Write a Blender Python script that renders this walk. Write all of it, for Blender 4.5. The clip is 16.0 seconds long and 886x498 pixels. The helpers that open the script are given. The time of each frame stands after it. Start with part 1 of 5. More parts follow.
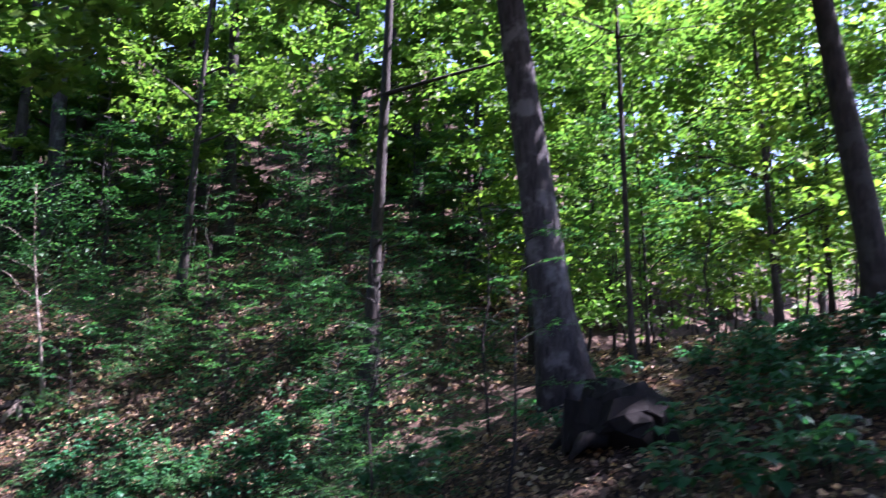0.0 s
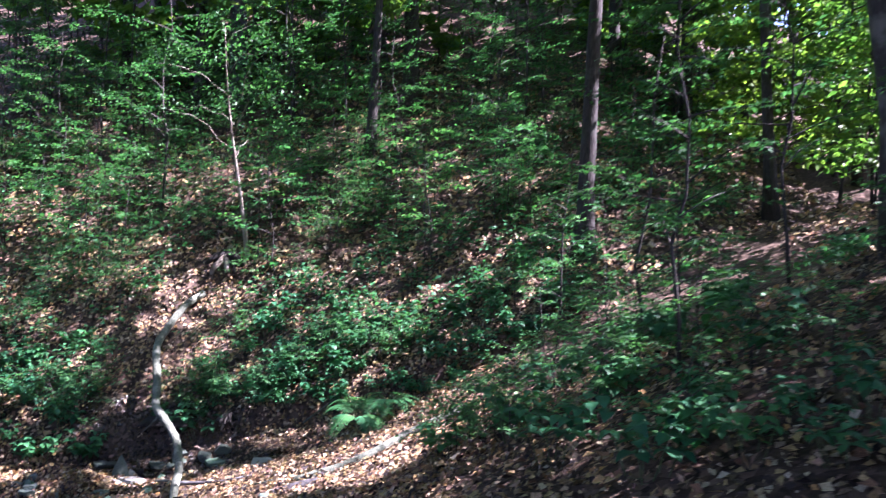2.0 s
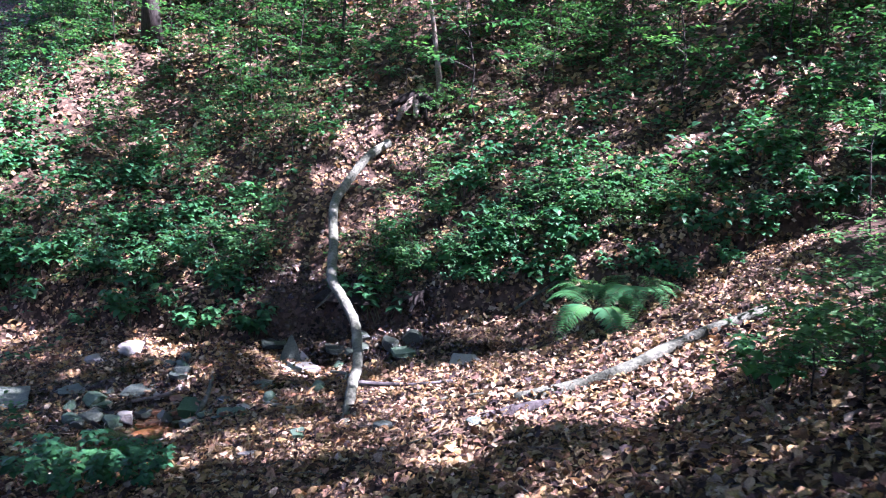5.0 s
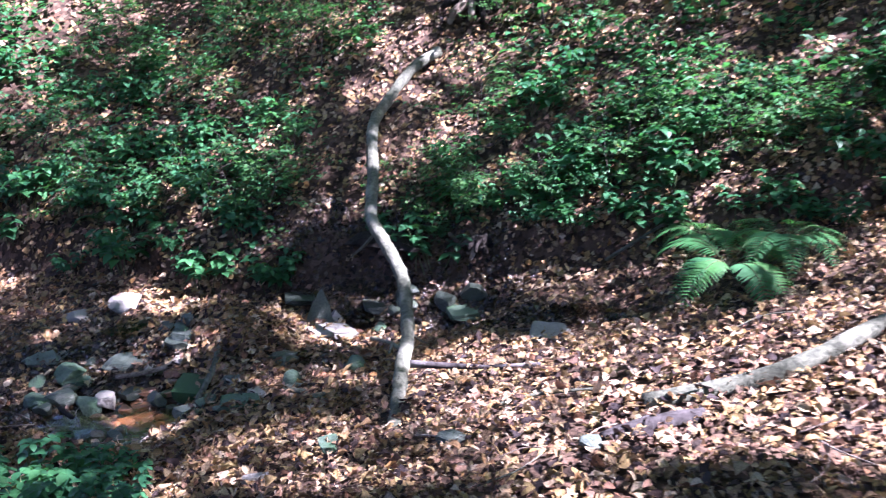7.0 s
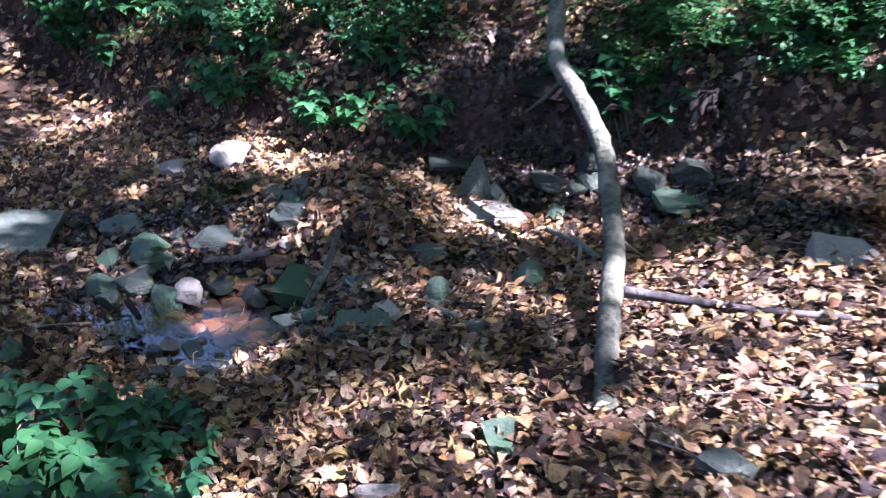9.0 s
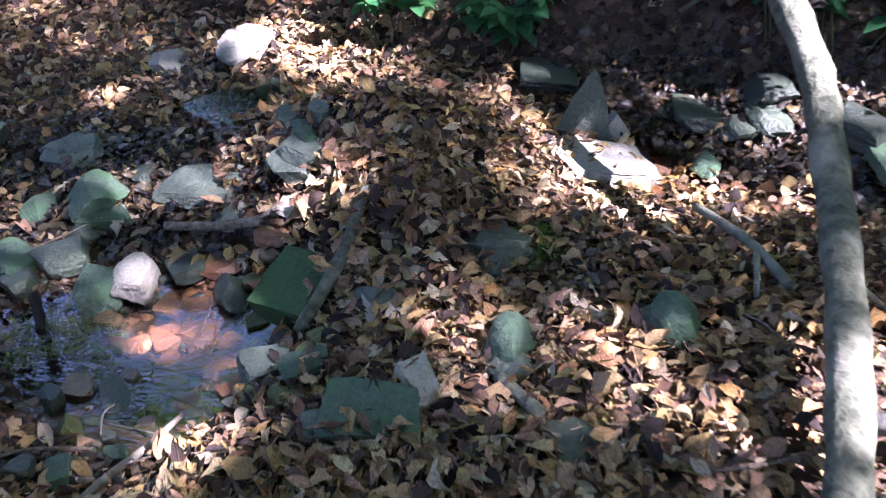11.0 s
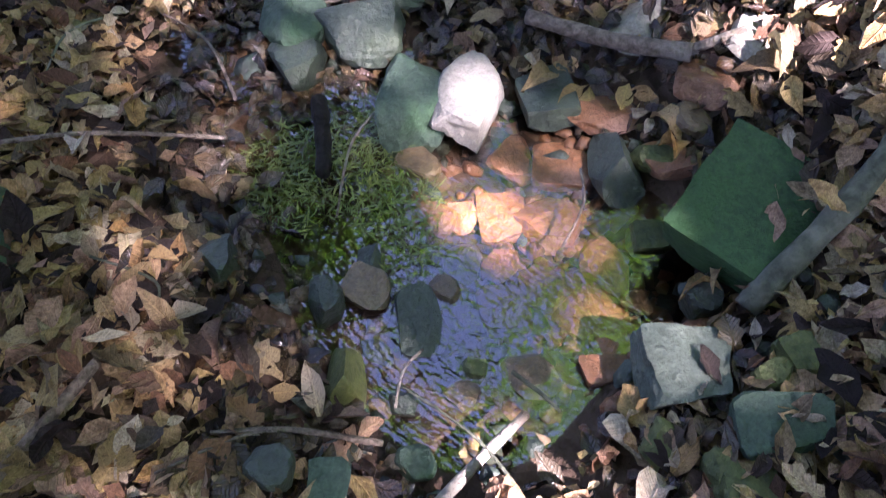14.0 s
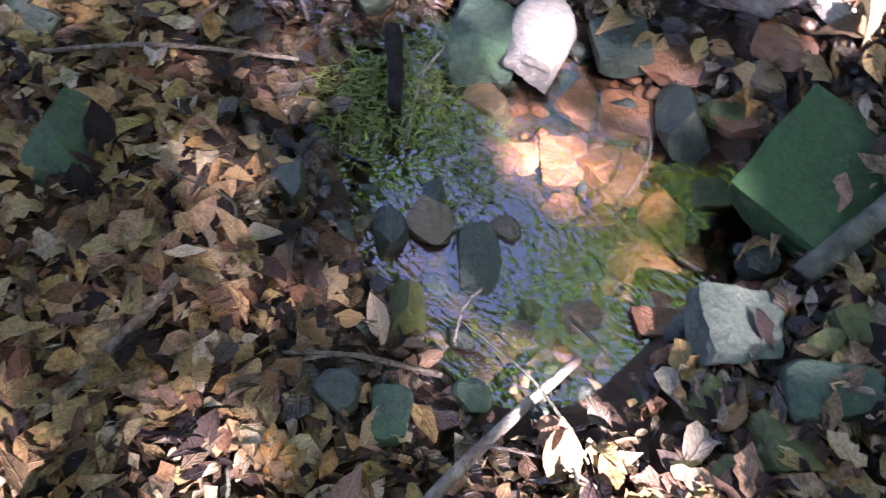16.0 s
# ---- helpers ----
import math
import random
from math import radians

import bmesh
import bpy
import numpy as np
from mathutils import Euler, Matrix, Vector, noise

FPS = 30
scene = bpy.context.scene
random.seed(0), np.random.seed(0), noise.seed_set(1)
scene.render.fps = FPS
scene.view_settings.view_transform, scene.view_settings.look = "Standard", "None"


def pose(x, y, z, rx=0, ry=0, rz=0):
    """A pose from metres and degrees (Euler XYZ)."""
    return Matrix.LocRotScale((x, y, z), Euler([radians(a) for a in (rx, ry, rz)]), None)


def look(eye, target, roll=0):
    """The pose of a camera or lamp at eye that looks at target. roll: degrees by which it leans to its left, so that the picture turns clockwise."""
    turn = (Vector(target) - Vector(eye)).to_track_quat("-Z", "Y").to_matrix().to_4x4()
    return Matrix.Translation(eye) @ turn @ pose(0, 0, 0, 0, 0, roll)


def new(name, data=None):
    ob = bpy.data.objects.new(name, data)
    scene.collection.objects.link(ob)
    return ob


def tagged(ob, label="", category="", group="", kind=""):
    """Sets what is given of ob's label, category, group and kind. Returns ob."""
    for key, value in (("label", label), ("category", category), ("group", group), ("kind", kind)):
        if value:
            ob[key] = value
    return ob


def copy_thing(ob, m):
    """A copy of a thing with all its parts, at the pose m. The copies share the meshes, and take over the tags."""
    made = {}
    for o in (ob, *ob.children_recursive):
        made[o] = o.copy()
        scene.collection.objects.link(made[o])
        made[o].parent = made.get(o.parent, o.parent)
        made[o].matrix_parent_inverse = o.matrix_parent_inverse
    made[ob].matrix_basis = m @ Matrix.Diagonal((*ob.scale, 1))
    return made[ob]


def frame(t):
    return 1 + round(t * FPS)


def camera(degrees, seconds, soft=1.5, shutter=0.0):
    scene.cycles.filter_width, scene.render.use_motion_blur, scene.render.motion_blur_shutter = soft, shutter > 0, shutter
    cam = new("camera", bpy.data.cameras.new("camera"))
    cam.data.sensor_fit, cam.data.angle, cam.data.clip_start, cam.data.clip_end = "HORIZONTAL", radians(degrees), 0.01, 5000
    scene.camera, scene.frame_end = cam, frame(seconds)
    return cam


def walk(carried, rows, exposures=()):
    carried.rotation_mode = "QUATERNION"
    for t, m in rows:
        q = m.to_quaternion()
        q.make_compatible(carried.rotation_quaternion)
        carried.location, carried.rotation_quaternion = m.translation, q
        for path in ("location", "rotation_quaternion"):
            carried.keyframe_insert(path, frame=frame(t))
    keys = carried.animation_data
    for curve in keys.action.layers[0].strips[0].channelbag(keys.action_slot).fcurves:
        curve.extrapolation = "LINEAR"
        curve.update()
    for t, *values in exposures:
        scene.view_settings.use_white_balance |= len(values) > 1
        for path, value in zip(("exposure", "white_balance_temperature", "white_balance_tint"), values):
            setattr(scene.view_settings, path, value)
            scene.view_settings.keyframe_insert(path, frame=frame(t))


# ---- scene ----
SUN_STRENGTH, SKY_STRENGTH = 5.0, 0.05
cam = camera(59.3, 16.0, 1.1, 0.4)
METRES, EYE, TILT, LEAN, TURN = 13.5, 3.9, 10.0, 0.0, 0.0
ROWS = [
    (0.0, 0.0, 0.0, 0.0, -0.0, 0.0, -0.0),
    (0.5, -0.0281, 0.0289, -0.0119, 4.39, -2.38, 0.39),
    (1.0, -0.0543, 0.0602, -0.0242, 6.76, -4.49, 0.76),
    (1.5, -0.0709, 0.0932, -0.0382, 9.17, -6.61, 1.07),
    (2.0, -0.0934, 0.1304, -0.0538, 11.61, -8.97, 1.48),
    (2.5, -0.1139, 0.1672, -0.0683, 15.01, -11.25, 1.77),
    (3.0, -0.1386, 0.204, -0.0812, 18.96, -13.43, 2.24),
    (3.5, -0.1592, 0.2365, -0.0907, 21.37, -15.3, 2.81),
    (4.0, -0.1774, 0.2725, -0.1031, 24.32, -16.44, 3.12),
    (6.5, -0.2801, 0.4406, -0.166, 25.16, -20.4, 3.05),
    (7.0, -0.3042, 0.4681, -0.1762, 27.22, -22.46, 3.41),
    (7.5, -0.3258, 0.4976, -0.1893, 30.82, -24.71, 3.82),
    (8.0, -0.3513, 0.5244, -0.2035, 33.52, -27.68, 3.82),
    (8.5, -0.3761, 0.5512, -0.2153, 35.17, -30.27, 4.22),
    (9.0, -0.4041, 0.5753, -0.2303, 37.65, -32.84, 4.41),
    (11.5, -0.5068, 0.6866, -0.2827, 47.08, -43.58, 5.36),
    (12.0, -0.5327, 0.6882, -0.2926, 49.2, -44.7, 5.02),
    (12.5, -0.5564, 0.6874, -0.3003, 52.52, -46.18, 5.37),
    (13.0, -0.5733, 0.6869, -0.3113, 59.32, -49.46, 5.76),
    (13.5, -0.5801, 0.6874, -0.3146, 65.37, -55.21, 6.45),
    (14.0, -0.5826, 0.6862, -0.3143, 66.56, -59.9, 6.85),
    (14.5, -0.5822, 0.6857, -0.3139, 66.37, -62.75, 6.67),
    (15.0, -0.5824, 0.6861, -0.3139, 66.22, -64.76, 6.32),
    (15.5, -0.5839, 0.684, -0.312, 66.76, -65.76, 5.77),
    (16.0, -0.5868, 0.6803, -0.3099, 71.4, -65.5, 5.54),
]
walk(cam, [(t, pose(0, 0, EYE, TILT, LEAN, TURN) @ pose(METRES * x, METRES * y, METRES * z, 90 + pitch, roll, yaw)) for t, x, y, z, yaw, pitch, roll in ROWS],
     [(0.0, 3.35, 5600, 47), (1.5, 3.8, 5600, 46), (4.0, 3.68, 5550, 50), (9.0, 3.7, 5550, 47), (11.5, 4.15, 5850, 46), (13.0, 4.35, 6050, 46), (16.0, 4.6, 6200, 50)])

# ---- light ----
SUN = Vector((0.60, 0.12, 0.80)).normalized()
world = bpy.data.worlds.new("sky")
scene.world = world
world.use_nodes = True
wn = world.node_tree
sky = wn.nodes.new("ShaderNodeTexSky")
sky.sky_type = "NISHITA"
sky.sun_disc = False
sky.sun_elevation = math.asin(SUN.z)
sky.sun_rotation = math.atan2(SUN.x, SUN.y)
wn.links.new(sky.outputs["Color"], wn.nodes["Background"].inputs["Color"])
wn.nodes["Background"].inputs["Strength"].default_value = SKY_STRENGTH
sun_data = bpy.data.lights.new("sun", "SUN")
sun_data.energy, sun_data.angle, sun_data.color = SUN_STRENGTH, radians(0.53), (1.0, 0.95, 0.87)
sun_lamp = new("sun", sun_data)
sun_lamp.matrix_world = look(SUN * 60, (0, 0, 0))

# ---- materials ----


def ramp(nt, fac, stops):
    node = nt.nodes.new("ShaderNodeValToRGB")
    els = node.color_ramp.elements
    while len(els) < len(stops):
        els.new(0.5)
    for el, (p, c) in zip(els, stops):
        el.position, el.color = p, (*c, 1)
    nt.links.new(fac, node.inputs["Fac"])
    return node.outputs["Color"]


def base_material(name, rough=0.8, spec=0.3):
    m = bpy.data.materials.new(name)
    m.use_nodes = True
    b = m.node_tree.nodes["Principled BSDF"]
    b.inputs["Roughness"].default_value = rough
    b.inputs["Specular IOR Level"].default_value = spec
    return m, m.node_tree, b


def tex(nt, kind, scale, detail=4.0, coords="Object", rough=0.6, stretch=None):
    c = nt.nodes.new("ShaderNodeTexCoord")
    out = c.outputs[coords]
    if stretch:
        mp = nt.nodes.new("ShaderNodeMapping")
        mp.inputs["Scale"].default_value = stretch
        nt.links.new(out, mp.inputs["Vector"])
        out = mp.outputs["Vector"]
    n = nt.nodes.new("ShaderNodeTexNoise" if kind == "noise" else "ShaderNodeTexVoronoi")
    n.inputs["Scale"].default_value = scale
    if kind == "noise":
        n.inputs["Detail"].default_value, n.inputs["Roughness"].default_value = detail, rough
    nt.links.new(out, n.inputs["Vector"])
    return n


def bump(nt, b, height, strength, dist):
    n = nt.nodes.new("ShaderNodeBump")
    n.inputs["Strength"].default_value, n.inputs["Distance"].default_value = strength, dist
    nt.links.new(height, n.inputs["Height"])
    nt.links.new(n.outputs["Normal"], b.inputs["Normal"])


def mixed(nt, fac, a, b, mode="MIX"):
    n = nt.nodes.new("ShaderNodeMix")
    n.data_type, n.blend_type = "RGBA", mode
    for sock, v in ((n.inputs[0], fac), (n.inputs[6], a), (n.inputs[7], b)):
        if hasattr(v, "links"):
            nt.links.new(v, sock)
        elif isinstance(v, (int, float)):
            sock.default_value = v
        else:
            sock.default_value = (*v, 1)
    return n.outputs[2]


def soil_material():
    m, nt, b = base_material("forest_soil", 0.95, 0.08)
    big, fine = tex(nt, "noise", 0.9, 5), tex(nt, "noise", 22, 6)
    cells = tex(nt, "voronoi", 16)
    dirt = ramp(nt, fine.outputs["Fac"], [(0.3, (0.009, 0.007, 0.006)), (0.5, (0.022, 0.016, 0.012)), (0.72, (0.06, 0.042, 0.03))])
    leafy = ramp(nt, cells.outputs["Color"], [(0.15, (0.018, 0.013, 0.01)), (0.5, (0.07, 0.047, 0.032)), (0.85, (0.16, 0.11, 0.075))])
    col = mixed(nt, ramp(nt, big.outputs["Fac"], [(0.35, (0.2, 0.2, 0.2)), (0.65, (0.75, 0.75, 0.75))]), dirt, leafy)
    nt.links.new(col, b.inputs["Base Color"])
    bump(nt, b, fine.outputs["Fac"], 0.8, 0.03)
    return m


def veins(nt, low, high):
    """A pale midrib and slanting side veins, from the place on the leaf itself."""
    def math_node(op, a, b=None):
        n = nt.nodes.new("ShaderNodeMath")
        n.operation = op
        for sock, v in zip(n.inputs, (a, b)):
            if v is None:
                continue
            if hasattr(v, "links"):
                nt.links.new(v, sock)
            else:
                sock.default_value = v
        return n.outputs[0]
    at = nt.nodes.new("ShaderNodeAttribute")
    at.attribute_name = "on_leaf"
    sep = nt.nodes.new("ShaderNodeSeparateXYZ")
    nt.links.new(at.outputs["Vector"], sep.inputs[0])
    wide = math_node("ABSOLUTE", sep.outputs[0])
    rib = math_node("SUBTRACT", 1.0, math_node("MINIMUM", math_node("MULTIPLY", wide, 38.0), 1.0))
    wave = math_node("SINE", math_node("MULTIPLY", math_node("SUBTRACT", sep.outputs[1], math_node("MULTIPLY", wide, 0.9)), 58.0))
    side = math_node("MULTIPLY", math_node("POWER", math_node("MAXIMUM", wave, 0.0), 5.0), 0.55)
    both = math_node("MAXIMUM", rib, side)
    return ramp(nt, both, [(0.0, (low, low, low)), (1.0, (high, high * 0.98, high * 0.92))]), both


def litter_material(name, per_object=False, dark=1.0, rough=0.7, spec=0.16):
    m, nt, b = base_material(name, rough, spec)
    if per_object:
        rnd = nt.nodes.new("ShaderNodeObjectInfo").outputs["Random"]
    else:
        rnd = nt.nodes.new("ShaderNodeNewGeometry").outputs["Random Per Island"]
    # from black wet leaves to tan, olive and grey dry ones
    col = ramp(nt, rnd, [(0.0, (0.01, 0.008, 0.009)), (0.13, (0.035, 0.025, 0.022)), (0.20, (0.15, 0.08, 0.045)), (0.30, (0.29, 0.225, 0.095)),
                         (0.40, (0.09, 0.06, 0.045)), (0.50, (0.29, 0.185, 0.125)), (0.58, (0.25, 0.195, 0.08)), (0.66, (0.03, 0.025, 0.028)), (0.74, (0.33, 0.26, 0.15)),
                         (0.82, (0.27, 0.155, 0.055)), (0.90, (0.29, 0.26, 0.2)), (0.96, (0.36, 0.3, 0.19)), (1.0, (0.17, 0.16, 0.09))])
    blot, vein, grit = tex(nt, "noise", 24, 5, rough=0.6), tex(nt, "noise", 130, 3), tex(nt, "noise", 420, 2)
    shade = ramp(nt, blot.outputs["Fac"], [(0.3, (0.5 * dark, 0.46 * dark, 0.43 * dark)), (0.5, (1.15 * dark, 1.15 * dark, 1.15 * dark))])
    col = mixed(nt, 1.0, col, shade, "MULTIPLY")
    col = mixed(nt, 1.0, col, ramp(nt, vein.outputs["Fac"], [(0.35, (0.72, 0.7, 0.67)), (0.6, (1.15, 1.12, 1.1))]), "MULTIPLY")
    col = mixed(nt, 1.0, col, ramp(nt, grit.outputs["Fac"], [(0.35, (0.75, 0.75, 0.75)), (0.6, (1.1, 1.1, 1.1))]), "MULTIPLY")
    tone, ribs = veins(nt, 0.95, 1.35)
    col = mixed(nt, 1.0, col, tone, "MULTIPLY")
    nt.links.new(col, b.inputs["Base Color"])
    relief = nt.nodes.new("ShaderNodeMath")
    nt.links.new(vein.outputs["Fac"], relief.inputs[0])
    nt.links.new(ribs, relief.inputs[1])
    bump(nt, b, relief.outputs[0], 0.6, 0.006)
    tr = nt.nodes.new("ShaderNodeBsdfTranslucent")
    nt.links.new(col, tr.inputs["Color"])
    mx = nt.nodes.new("ShaderNodeMixShader")
    mx.inputs[0].default_value = 0.16
    nt.links.new(b.outputs[0], mx.inputs[1])
    nt.links.new(tr.outputs[0], mx.inputs[2])
    nt.links.new(mx.outputs[0], nt.nodes["Material Output"].inputs["Surface"])
    return m


def foliage_material(name, lo, hi, thin=0.45):
    m, nt, b = base_material(name, 0.52, 0.22)
    rnd = nt.nodes.new("ShaderNodeNewGeometry").outputs["Random Per Island"]
    per = nt.nodes.new("ShaderNodeObjectInfo").outputs["Random"]
    blot = tex(nt, "noise", 3.5, 3)
    col = mixed(nt, rnd, lo, hi)
    col = mixed(nt, 1.0, col, ramp(nt, blot.outputs["Fac"], [(0.3, (0.6, 0.7, 0.62)), (0.7, (1.15, 1.1, 0.9))]), "MULTIPLY")
    col = mixed(nt, 1.0, col, ramp(nt, per, [(0.0, (0.75, 0.85, 0.9)), (1.0, (1.15, 1.08, 0.85))]), "MULTIPLY")
    col = mixed(nt, 1.0, col, veins(nt, 0.95, 1.3)[0], "MULTIPLY")
    nt.links.new(col, b.inputs["Base Color"])
    tr = nt.nodes.new("ShaderNodeBsdfTranslucent")
    nt.links.new(mixed(nt, 1.0, col, (1.15, 1.45, 0.8), "MULTIPLY"), tr.inputs["Color"])
    mx = nt.nodes.new("ShaderNodeMixShader")
    mx.inputs[0].default_value = thin
    nt.links.new(b.outputs[0], mx.inputs[1])
    nt.links.new(tr.outputs[0], mx.inputs[2])
    nt.links.new(mx.outputs[0], nt.nodes["Material Output"].inputs["Surface"])
    return m


def bark_material(name, dark, light, patch=(0.2, 0.22, 0.19), stretch=(1, 1, 0.18), scale=26):
    m, nt, b = base_material(name, 0.88, 0.2)
    grain, big = tex(nt, "noise", scale, 7, stretch=stretch), tex(nt, "noise", 3.2, 4)
    col = ramp(nt, grain.outputs["Fac"], [(0.32, dark), (0.66, light)])
    col = mixed(nt, ramp(nt, big.outputs["Fac"], [(0.52, (0, 0, 0)), (0.64, (0.75, 0.75, 0.75))]), col, patch)
    nt.links.new(col, b.inputs["Base Color"])
    bump(nt, b, grain.outputs["Fac"], 0.9, 0.02)
    return m


def stone_material(name, a, c, stain, rough=0.75, spec=0.35, stain_at=0.55):
    m, nt, b = base_material(name, rough, spec)
    grain, big, speck = tex(nt, "noise", 55, 6), tex(nt, "noise", 7, 5), tex(nt, "noise", 190, 2)
    col = ramp(nt, grain.outputs["Fac"], [(0.3, a), (0.7, c)])
    col = mixed(nt, ramp(nt, big.outputs["Fac"], [(stain_at - 0.07, (0, 0, 0)), (stain_at + 0.1, (0.85, 0.85, 0.85))]), col, stain)
    per = nt.nodes.new("ShaderNodeObjectInfo").outputs["Random"]
    col = mixed(nt, 1.0, col, ramp(nt, per, [(0.0, (0.7, 0.72, 0.74)), (1.0, (1.2, 1.15, 1.1))]), "MULTIPLY")
    col = mixed(nt, 1.0, col, ramp(nt, speck.outputs["Fac"], [(0.3, (0.75, 0.75, 0.75)), (0.6, (1.05, 1.05, 1.05))]), "MULTIPLY")
    nt.links.new(col, b.inputs["Base Color"])
    bump(nt, b, grain.outputs["Fac"], 0.85, 0.014)
    return m


def water_material():
    m = bpy.data.materials.new("stream_water")
    m.use_nodes = True
    nt = m.node_tree
    nt.nodes.remove(nt.nodes["Principled BSDF"])
    clear, gloss = nt.nodes.new("ShaderNodeBsdfTransparent"), nt.nodes.new("ShaderNodeBsdfGlossy")
    clear.inputs["Color"].default_value = (0.78, 0.72, 0.58, 1)
    gloss.inputs["Roughness"].default_value = 0.03
    fres = nt.nodes.new("ShaderNodeFresnel")
    fres.inputs["IOR"].default_value = 2.1
    wave, wide = tex(nt, "noise", 36, 1, stretch=(1, 2.0, 1)), tex(nt, "noise", 11, 1)
    add = nt.nodes.new("ShaderNodeMath")
    nt.links.new(wave.outputs["Fac"], add.inputs[0])
    nt.links.new(wide.outputs["Fac"], add.inputs[1])
    bp = nt.nodes.new("ShaderNodeBump")
    bp.inputs["Strength"].default_value, bp.inputs["Distance"].default_value = 0.2, 0.011
    nt.links.new(add.outputs[0], bp.inputs["Height"])
    nt.links.new(bp.outputs["Normal"], gloss.inputs["Normal"])
    nt.links.new(bp.outputs["Normal"], fres.inputs["Normal"])
    mx = nt.nodes.new("ShaderNodeMixShader")
    nt.links.new(fres.outputs[0], mx.inputs[0])
    nt.links.new(clear.outputs[0], mx.inputs[1])
    nt.links.new(gloss.outputs[0], mx.inputs[2])
    nt.links.new(mx.outputs[0], nt.nodes["Material Output"].inputs["Surface"])
    return m


SOIL = soil_material()
LITTER = litter_material("dead_leaf")
# soaked leaves by the water; in the bank's hollow this black is painted shade
LITTER_WET_SHADE = litter_material("wet_shaded_leaf", False, 0.22, 0.25, 0.6)
LITTER_ONE = litter_material("dead_leaf_single", True)
HERB = foliage_material("herb_leaf", (0.016, 0.085, 0.047), (0.036, 0.148, 0.07), 0.35)
FERN = foliage_material("fern_leaf", (0.02, 0.1, 0.045), (0.045, 0.16, 0.065), 0.4)
BUSH = foliage_material("understory_leaf", (0.02, 0.085, 0.038), (0.055, 0.15, 0.06), 0.42)
CROWN = foliage_material("canopy_leaf", (0.05, 0.12, 0.025), (0.14, 0.22, 0.04), 0.52)
BARK = bark_material("dark_bark", (0.01, 0.009, 0.008), (0.038, 0.033, 0.028), (0.04, 0.042, 0.035))
BARK_GREY = bark_material("grey_bark", (0.012, 0.011, 0.011), (0.05, 0.047, 0.045), (0.12, 0.12, 0.115))
TWIG = bark_material("twig_bark", (0.05, 0.04, 0.03), (0.2, 0.165, 0.13), (0.26, 0.25, 0.21), (1, 1, 1), 60)
DEADWOOD = bark_material("dead_wood", (0.03, 0.037, 0.026), (0.10, 0.112, 0.08), (0.175, 0.185, 0.145), (1, 1, 1), 30)
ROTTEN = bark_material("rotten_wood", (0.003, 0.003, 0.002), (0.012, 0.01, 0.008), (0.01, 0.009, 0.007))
STEM = bark_material("green_stem", (0.03, 0.05, 0.02), (0.09, 0.12, 0.05), (0.1, 0.09, 0.05), (1, 1, 1), 30)
MOSS = stone_material("stream_moss", (0.045, 0.075, 0.012), (0.13, 0.17, 0.03), (0.08, 0.11, 0.025), 0.5, 0.4)
WATER = water_material()
STONE = {
    "green": stone_material("green_grey_stone", (0.022, 0.05, 0.033), (0.06, 0.106, 0.07), (0.03, 0.085, 0.036)),
    "mossy": stone_material("deep_green_stone", (0.01, 0.045, 0.014), (0.03, 0.095, 0.03), (0.02, 0.08, 0.02)),
    "greyish": stone_material("grey_stone", (0.034, 0.052, 0.04), (0.08, 0.112, 0.09), (0.11, 0.14, 0.108)),
    "grey": stone_material("wet_grey_stone", (0.05, 0.055, 0.05), (0.12, 0.125, 0.11), (0.09, 0.1, 0.08), 0.35, 0.5),
    "dark": stone_material("damp_dark_stone", (0.012, 0.023, 0.017), (0.04, 0.06, 0.044), (0.028, 0.046, 0.026), 0.5, 0.45),
    "brown": stone_material("wet_brown_stone", (0.06, 0.045, 0.025), (0.16, 0.115, 0.06), (0.1, 0.085, 0.04), 0.35, 0.5),
    "amber": stone_material("orange_stream_stone", (0.12, 0.05, 0.018), (0.25, 0.12, 0.055), (0.23, 0.13, 0.085), 0.4, 0.45),
    "moss": stone_material("mossy_stone", (0.04, 0.06, 0.02), (0.1, 0.12, 0.04), (0.12, 0.14, 0.04), 0.6),
    "pale": stone_material("pale_stone", (0.15, 0.155, 0.13), (0.27, 0.27, 0.235), (0.21, 0.205, 0.17), 0.8),
}

# ---- the lie of the land ----
rng = np.random.default_rng(7)
BANK_X = [-30, -14, -12, -11, -9.5, -8.6, -7.4, -6, -4.2, -2.6, 0, 6, 30]
BANK_Y = [12.6, 12.4, 12.1, 12.3, 12.75, 13.35, 13.55, 13.75, 14.2, 15.2, 17.5, 24, 40]
WATER_Z = -0.045


def ease(a):
    a = np.clip(a, 0, 1)
    return a * a * (3 - 2 * a)


def knoll(x, y, cx, cy, size, rise):
    return rise * np.exp(-((x - cx) ** 2 + (y - cy) ** 2) / (2 * size * size))


def valley(x, y):
    """The near side: a gentle hollow that falls to the stream."""
    u, v = np.clip(x, -16, 12) / 10, np.clip(y, -4, 20) / 10
    return (2.439 + 2.023 * u + 0.293 * v + 0.617 * u * u + 3.608 * u * v - 0.699 * v * v
            - 1.06 * u ** 3 - 0.238 * u * u * v - 1.714 * u * v * v + 0.445 * v ** 3)


